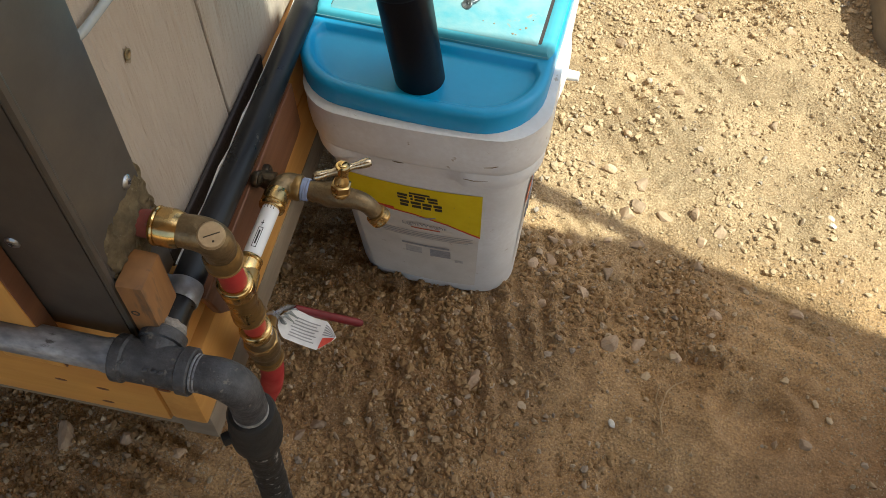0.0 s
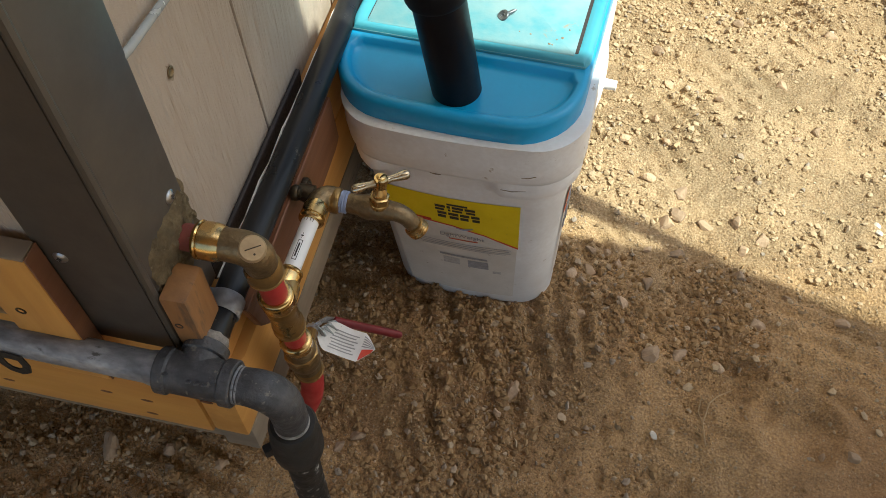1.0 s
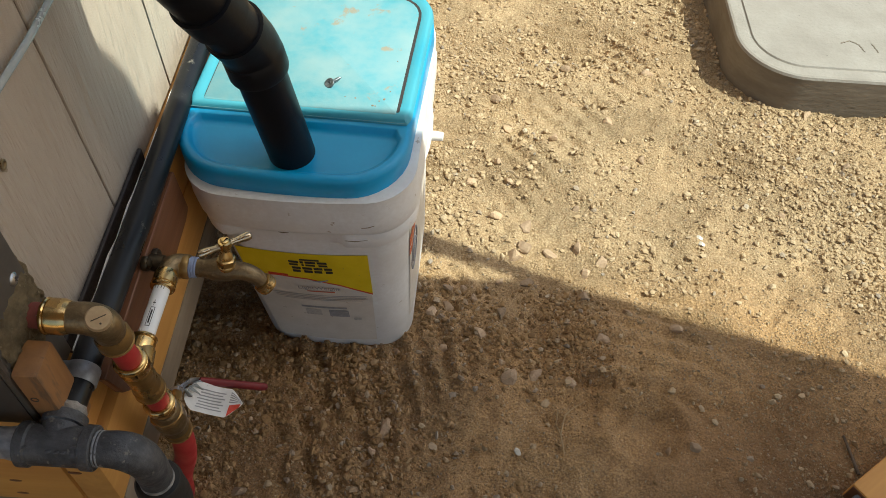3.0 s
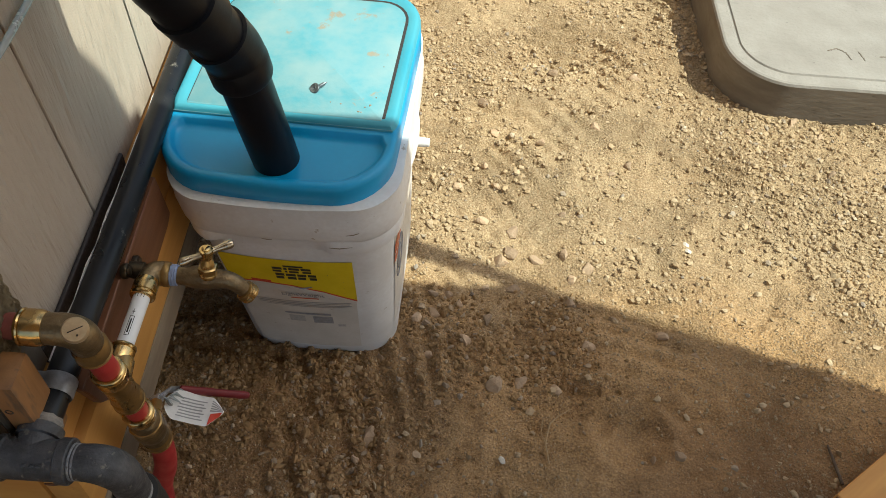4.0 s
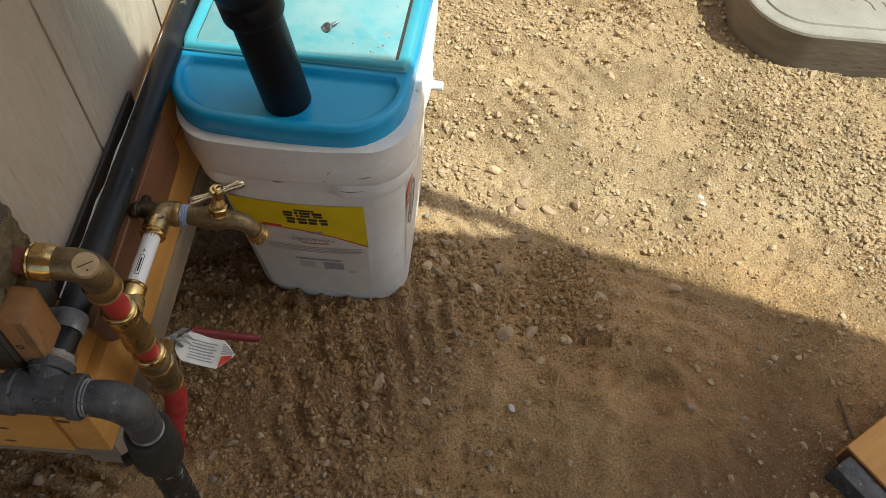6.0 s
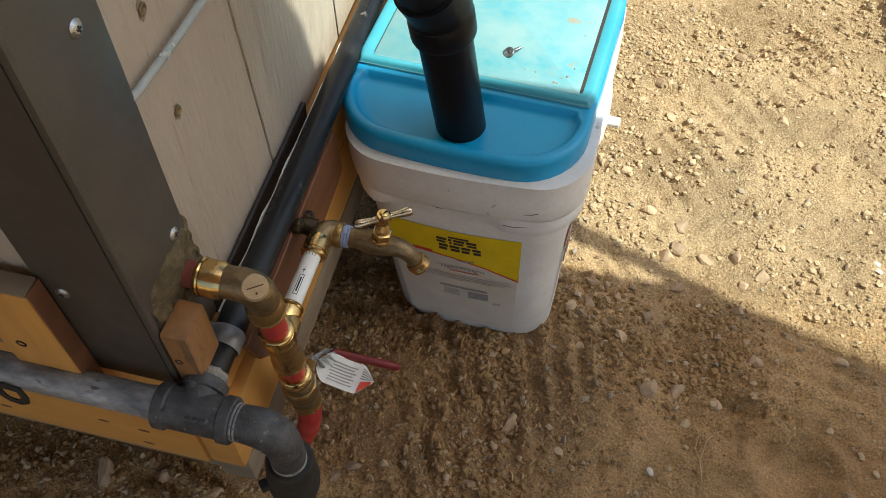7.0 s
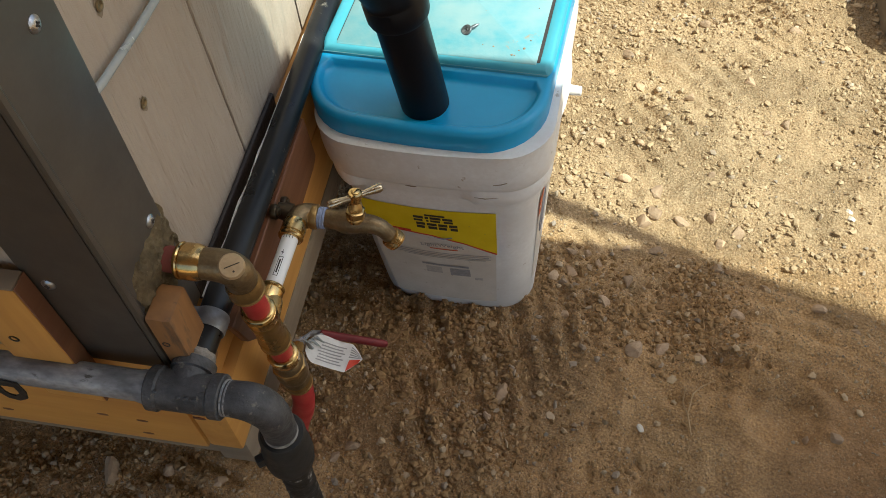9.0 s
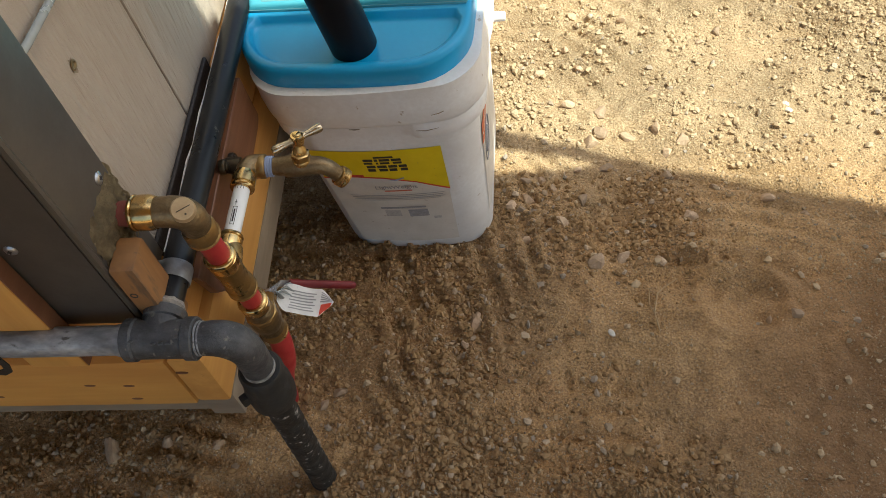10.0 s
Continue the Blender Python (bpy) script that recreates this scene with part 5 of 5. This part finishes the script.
    # dark seam on three sides and the pale dusty panel inside it
    def rr(x0, x1, ya, yb, r, z, n=6):
        out = []
        for cx, cy, a0 in ((x1 - r, yb - r, 0), (x0 + r, yb - r, 90), (x0 + 0.002, ya + 0.002, 180), (x1 - 0.002, ya + 0.002, 270)):
            q = r if a0 < 180 else 0.002
            for i in range(n + 1):
                a = radians(a0 + 90 * i / n)
                out.append((cx + q * math.cos(a), cy + q * math.sin(a)))
        return (out, z)
    bm = bmesh.new()
    xa, xb, ya, yb = -0.103, 0.1045, y0 + 0.0060, D / 2 - 0.012
    loft(bm, [rr(xa - 0.0004, xb + 0.0030, ya + 0.003, yb + 0.0026, 0.034, 0.3845), rr(xa - 0.0004, xb + 0.0030, ya + 0.003, yb + 0.0026, 0.034, 0.3880)])
    bm.transform(TURN)
    part("seam", bm, M["ink"], lid, "dark open seam round the flap's panel")
    bm = bmesh.new()
    loft(bm, [rr(xa, xb, ya, yb, 0.032, 0.3850), rr(xa, xb, ya, yb, 0.032, 0.3878), rr(xa + 0.001, xb - 0.001, ya + 0.001, yb - 0.001, 0.031, 0.3886)])
    bm.transform(TURN)
    part("panel", bm, M["lid_panel"], lid, "sun-bleached dusty cyan panel")
    bm = bmesh.new()
    lathe(bm, (0.022, -0.0215, 0.3900), (-0.35, -0.40, 0.85), [(0, 0.0048), (0.0006, 0.0058), (0.0016, 0.0058), (0.0022, 0.0050), (0.0016, 0.0030), (0.0010, 0.0016), (0.0002, 0.0004)], 20)
    lathe(bm, (0.0222, -0.0212, 0.3902), (0.75, 0.50, 0.18), [(0, 0.0020), (0.010, 0.0019), (0.014, 0.0004)], 10)
    part("loose_screw", bm, M["screw_steel"], lid, "dull steel screw standing in the lid")
    # bail ear and handle wire
    # torn specks and grime on the panel
    rng = random.Random(5)
    for x, y, r in ((0.052, -0.040, 0.0012), (0.072, -0.050, 0.0014), (0.075, -0.0505, 0.0009), (0.083, -0.040, 0.0018), (0.078, -0.043, 0.0009), (0.041, -0.0385, 0.0008), (0.088, -0.028, 0.0010), (0.090, 0.02, 0.0008)):
        bm = bmesh.new()
        lathe(bm, (x, y, 0.3884), (0, 0, 1), [(0, r), (0.0006, r * 0.8), (0.0008, r * 0.3)], 7)
        for q in bm.verts:
            q.co.x += rng.uniform(-0.4, 0.4) * r
        part("speck", bm, M["wood_grey"], lid)
    wq, dq = pail_size(0.30)
    ear_at = Vector((wq / 2 + 0.008, 0.004, 0.292))
    bm = bmesh.new()
    lathe(bm, ear_at, (1, -0.05, 0), [(0, 0.0110), (0.003, 0.0108), (0.004, 0.0060), (0.019, 0.0052), (0.0195, 0.0040)], 16)
    part("ear", bm, M["pail"], p, "white moulded handle ear")
    bm = bmesh.new()
    rib = [ear_at + Vector((0.001, 0.030, 0.030)), ear_at + Vector((0.003, 0.020, 0.012)), ear_at + Vector((0.003, 0.0, 0.002)), ear_at + Vector((0.002, -0.022, 0.000)), ear_at + Vector((-0.001, -0.045, -0.004))]
    sweep(bm, rib, [0.0035, 0.0055, 0.0065, 0.0050, 0.0030], 12, wide=0.6)
    part("ear_rib", bm, M["pail"], p, "moulded rib round the ear")
    # label on the front
    lab = decal([[(-0.088, 0.243), (0.066, 0.243)], [(-0.074, 0.028), (0.058, 0.028)]], "label", "paper", p, "printed paper label, dusty white below and yellow above", 0.0007)
    decal([[(-0.088, 0.243), (-0.02, 0.243), (0.02, 0.243), (0.066, 0.243)], [(-0.085, 0.185), (-0.045, 0.190), (-0.010, 0.1865), (0.025, 0.175), (0.064, 0.154)]], "yellow_field", "yellow", lab, "yellow label field", 0.0011)
    decal([[(-0.085, 0.1865), (-0.045, 0.1915), (-0.010, 0.188), (0.025, 0.1765), (0.064, 0.156)], [(-0.085, 0.184), (-0.045, 0.189), (-0.010, 0.1855), (0.025, 0.174), (0.064, 0.1525)]], "red_line", "ink_red", lab, "thin red curved line", 0.0014)
    # printed name: two rows of heavy bars under a small one
    bars = [(-0.014, 0.009, 0.2320, 0.2285)]
    for x, widths, hi, mid, lo in ((-0.0275, (0.0115, 0.0040, 0.0125, 0.0115), 0.2270, 0.2222, 0.2165), (-0.0255, (0.0105, 0.0115, 0.0105, 0.0095), 0.2140, 0.2088, 0.2017)):
        for k, wd in enumerate(widths):
            bars += [(x, x + wd, hi, mid), (x + 0.0012 * (k % 2), x + wd - 0.0012 * ((k + 1) % 2), mid - 0.0016, lo)]
            x += wd + 0.0018
    for a, b, t, u in bars:
        decal([[(a, t), (b, t)], [(a, u), (b, u)]], "print_bar", "ink", lab, lift=0.0014)
    decal([[(-0.008, 0.1840), (0.004, 0.1835), (0.014, 0.1875)], [(-0.008, 0.1832), (0.004, 0.1800), (0.014, 0.1858)]], "swoosh", "ink_blue", lab, lift=0.0017)
    for a, b, t, h, ink in ((-0.016, 0.018, 0.1585, 0.0024, "ink_orange"), (-0.062, 0.056, 0.1480, 0.0010, "ink_grey"), (-0.060, 0.054, 0.1440, 0.0010, "ink_grey"), (-0.058, 0.056, 0.1400, 0.0010, "ink_grey"), (-0.050, 0.050, 0.1365, 0.0008, "ink_grey"),
                            (-0.030, 0.028, 0.1190, 0.0042, "ink_grey"), (0.004, 0.029, 0.1110, 0.0170, "ink_grey"), (-0.026, -0.006, 0.1110, 0.0150, "ink_pale"), (-0.058, -0.034, 0.1945, 0.0060, "ink_red"), (0.034, 0.044, 0.092, 0.006, "ink_pale")):
        decal([[(a, t), (b, t)], [(a, t - h), (b, t - h)]], "print_bar", ink, lab, lift=0.0013)
    cu = bpy.data.curves.new("lettering", "FONT")
    cu.body = "LightWeight"
    cu.size = 0.0105
    cu.align_x = "CENTER"
    cu.extrude = 0.0001
    cu.materials.append(M["ink_grey"])
    tx = new("lettering", cu)
    tx.parent = lab
    tx.matrix_world = Matrix.Translation(pail_front(0.0, 0.164, 0.0022)) @ pose(0, 0, 0, 97, 0, 0)
    # side picture
    decal([[(-0.104, 0.232), (-0.035, 0.250)], [(-0.104, 0.196), (-0.035, 0.205)]], "side_print", "ink_orange", p, "faded orange side print", 0.0012, pail_right)
    decal([[(-0.104, 0.214), (-0.035, 0.228)], [(-0.104, 0.211), (-0.035, 0.224)]], "side_line", "paper", p, "pale line across the side print", 0.0015, pail_right)
    decal([[(-0.104, 0.255), (0.06, 0.255)], [(-0.098, 0.05), (0.06, 0.05)]], "side_label", "paper", p, "pale side label", 0.0007, pail_right)
    bm = bmesh.new()
    sweep(bm, [pail_right(-0.070 + 0.026 * math.cos(a), 0.168 + 0.030 * math.sin(a), 0.0016) for a in [i * math.pi / 12 for i in range(25)]], 0.0008, 6)
    sweep(bm, [pail_right(-0.070 + 0.014 * math.cos(a), 0.166 + 0.018 * math.sin(a), 0.0016) for a in [i * math.pi / 6 for i in range(10)]], 0.0016, 6)
    part("round_print", bm, M["ink_grey"], p, "round dark printed mark")
    p.matrix_world = PAIL
    return p


make_pail()


def make_standpipe():
    s = thing("standpipe", "black plastic drain pipe standing in the pail's lid", "pipe")
    a, b = Vector((0.1500, 0.3190, 0.335)), Vector((0.1265, 0.3090, 0.487))
    d = (b - a).normalized()
    bm = bmesh.new()
    lathe(bm, a, d, [(0, 0.0238), ((b - a).length + 0.02, 0.0238)], 32)
    part("lower_tube", bm, M["abs"], s)
    bm = bmesh.new()
    d2 = Vector((-0.26, -0.42, 0.87)).normalized()
    c = a + d * ((b - a).length - 0.018)
    sweep(bm, [c, c + d * 0.001, c + d * 0.004, c + d * 0.022] + bend(c + d * 0.024, c + d * 0.032, c + d * 0.032 + d2 * 0.012, 4) + [c + d * 0.032 + d2 * 0.03, c + d * 0.032 + d2 * 0.031], [0.0242, 0.0275, 0.0285, 0.0285] + [0.0278] * 5 + [0.0285, 0.0262], 32)
    part("coupling", bm, M["abs"], s, "wider black pipe coupling")
    e = c + d * 0.032 + d2 * 0.026
    bm = bmesh.new()
    path = [e, e + d2 * 0.05, e + d2 * 0.085] + bend(e + d2 * 0.09, e + d2 * 0.12, e + d2 * 0.12 + Vector((0, 0, 0.04)), 6) + [e + d2 * 0.12 + Vector((0, 0, 1.2))]
    sweep(bm, path, 0.0255, 32)
    part("upper_tube", bm, M["abs"], s)
    bm = bmesh.new()
    lathe(bm, e + d2 * 0.030, d2, [(0, 0.0256), (0.001, 0.0285), (0.028, 0.0288), (0.029, 0.0256)], 32)
    part("collar", bm, M["abs"], s, "black pipe collar")
    return s


make_standpipe()


# ---- loose board at the edge of the shade ----
def make_plank():
    d = Vector((0.076, 0.058, 0)).normalized()
    at = Matrix.Translation((0.820, 0.135, 0.0)) @ Matrix.Rotation(math.atan2(d.y, d.x), 4, "Z")
    pl = thing("plank", "yellow-stained plank on the soil with a grey end plate", "plank")
    part("board", box(0.0, 1.0, -0.14, 0.0, -0.004, 0.040, 0.003), M["wood"], pl)
    part("end_grain", box(-0.0012, -0.0001, -0.138, -0.002, -0.002, 0.038, 0.0004, 1), M["wood_dark"], pl, "dark end grain")
    part("end_plate", box(-0.030, -0.0014, -0.070, -0.010, -0.010, 0.036, 0.004), M["steel"], pl, "dull grey metal plate at the plank's end")
    pl.matrix_world = at
    return pl


make_plank()


# ---- unseen roof sheets and posts added to shade the corner ----
def make_shade_caster():
    zc = 2.2
    k = SUN_TO / SUN_TO.z * zc
    ro = thing("shade_caster", "unseen sheet roof added to shade the corner", "roof", kind="structure")
    # outlines traced back along the sun from the wanted shadow edges
    sheets = (("deck", [(-4.5, -0.24), (-0.334, 0.338), (-0.312, 0.356), (-0.282, 0.374), (-0.238, 0.384), (-0.232, 0.406), (0.03, 0.404), (0.09, 0.41), (0.19, 0.47), (0.225, 0.475), (0.262, 0.430), (0.35, 0.434), (0.43, 0.434), (0.462, 0.448), (0.56, 0.418), (0.90, 0.320), (3.0, -0.32), (3.0, -2.2), (-4.5, -2.2)]),
              # narrow extra sheet for the thin shadow band beside the pail
              ("batten", [(0.20, 0.508), (0.25, 0.524), (0.291, 0.519), (0.405, 0.477), (0.500, 0.444), (0.470, 0.434), (0.40, 0.455), (0.35, 0.473), (0.27, 0.482), (0.20, 0.470)]))
    for name, pts in sheets:
        bm = bmesh.new()
        lift = 0.0 if name == "deck" else 0.04
        kk = SUN_TO / SUN_TO.z * (zc + lift)
        q = [(x + kk.x, y + kk.y) for x, y in pts]
        loft(bm, [(q, zc + lift), (q, zc + lift + 0.03)])
        part(name, bm, M["roofing"], ro)
    for x, y in ((4.35, -0.75), (4.35, -2.35), (0.9, -2.35), (-2.9, -2.35)):
        part("post", box(x - 0.045, x + 0.045, y - 0.045, y + 0.045, -0.05, zc, 0.004), M["wood_grey"], ro, "square wooden post added under the unseen roof")
    return ro


make_shade_caster()
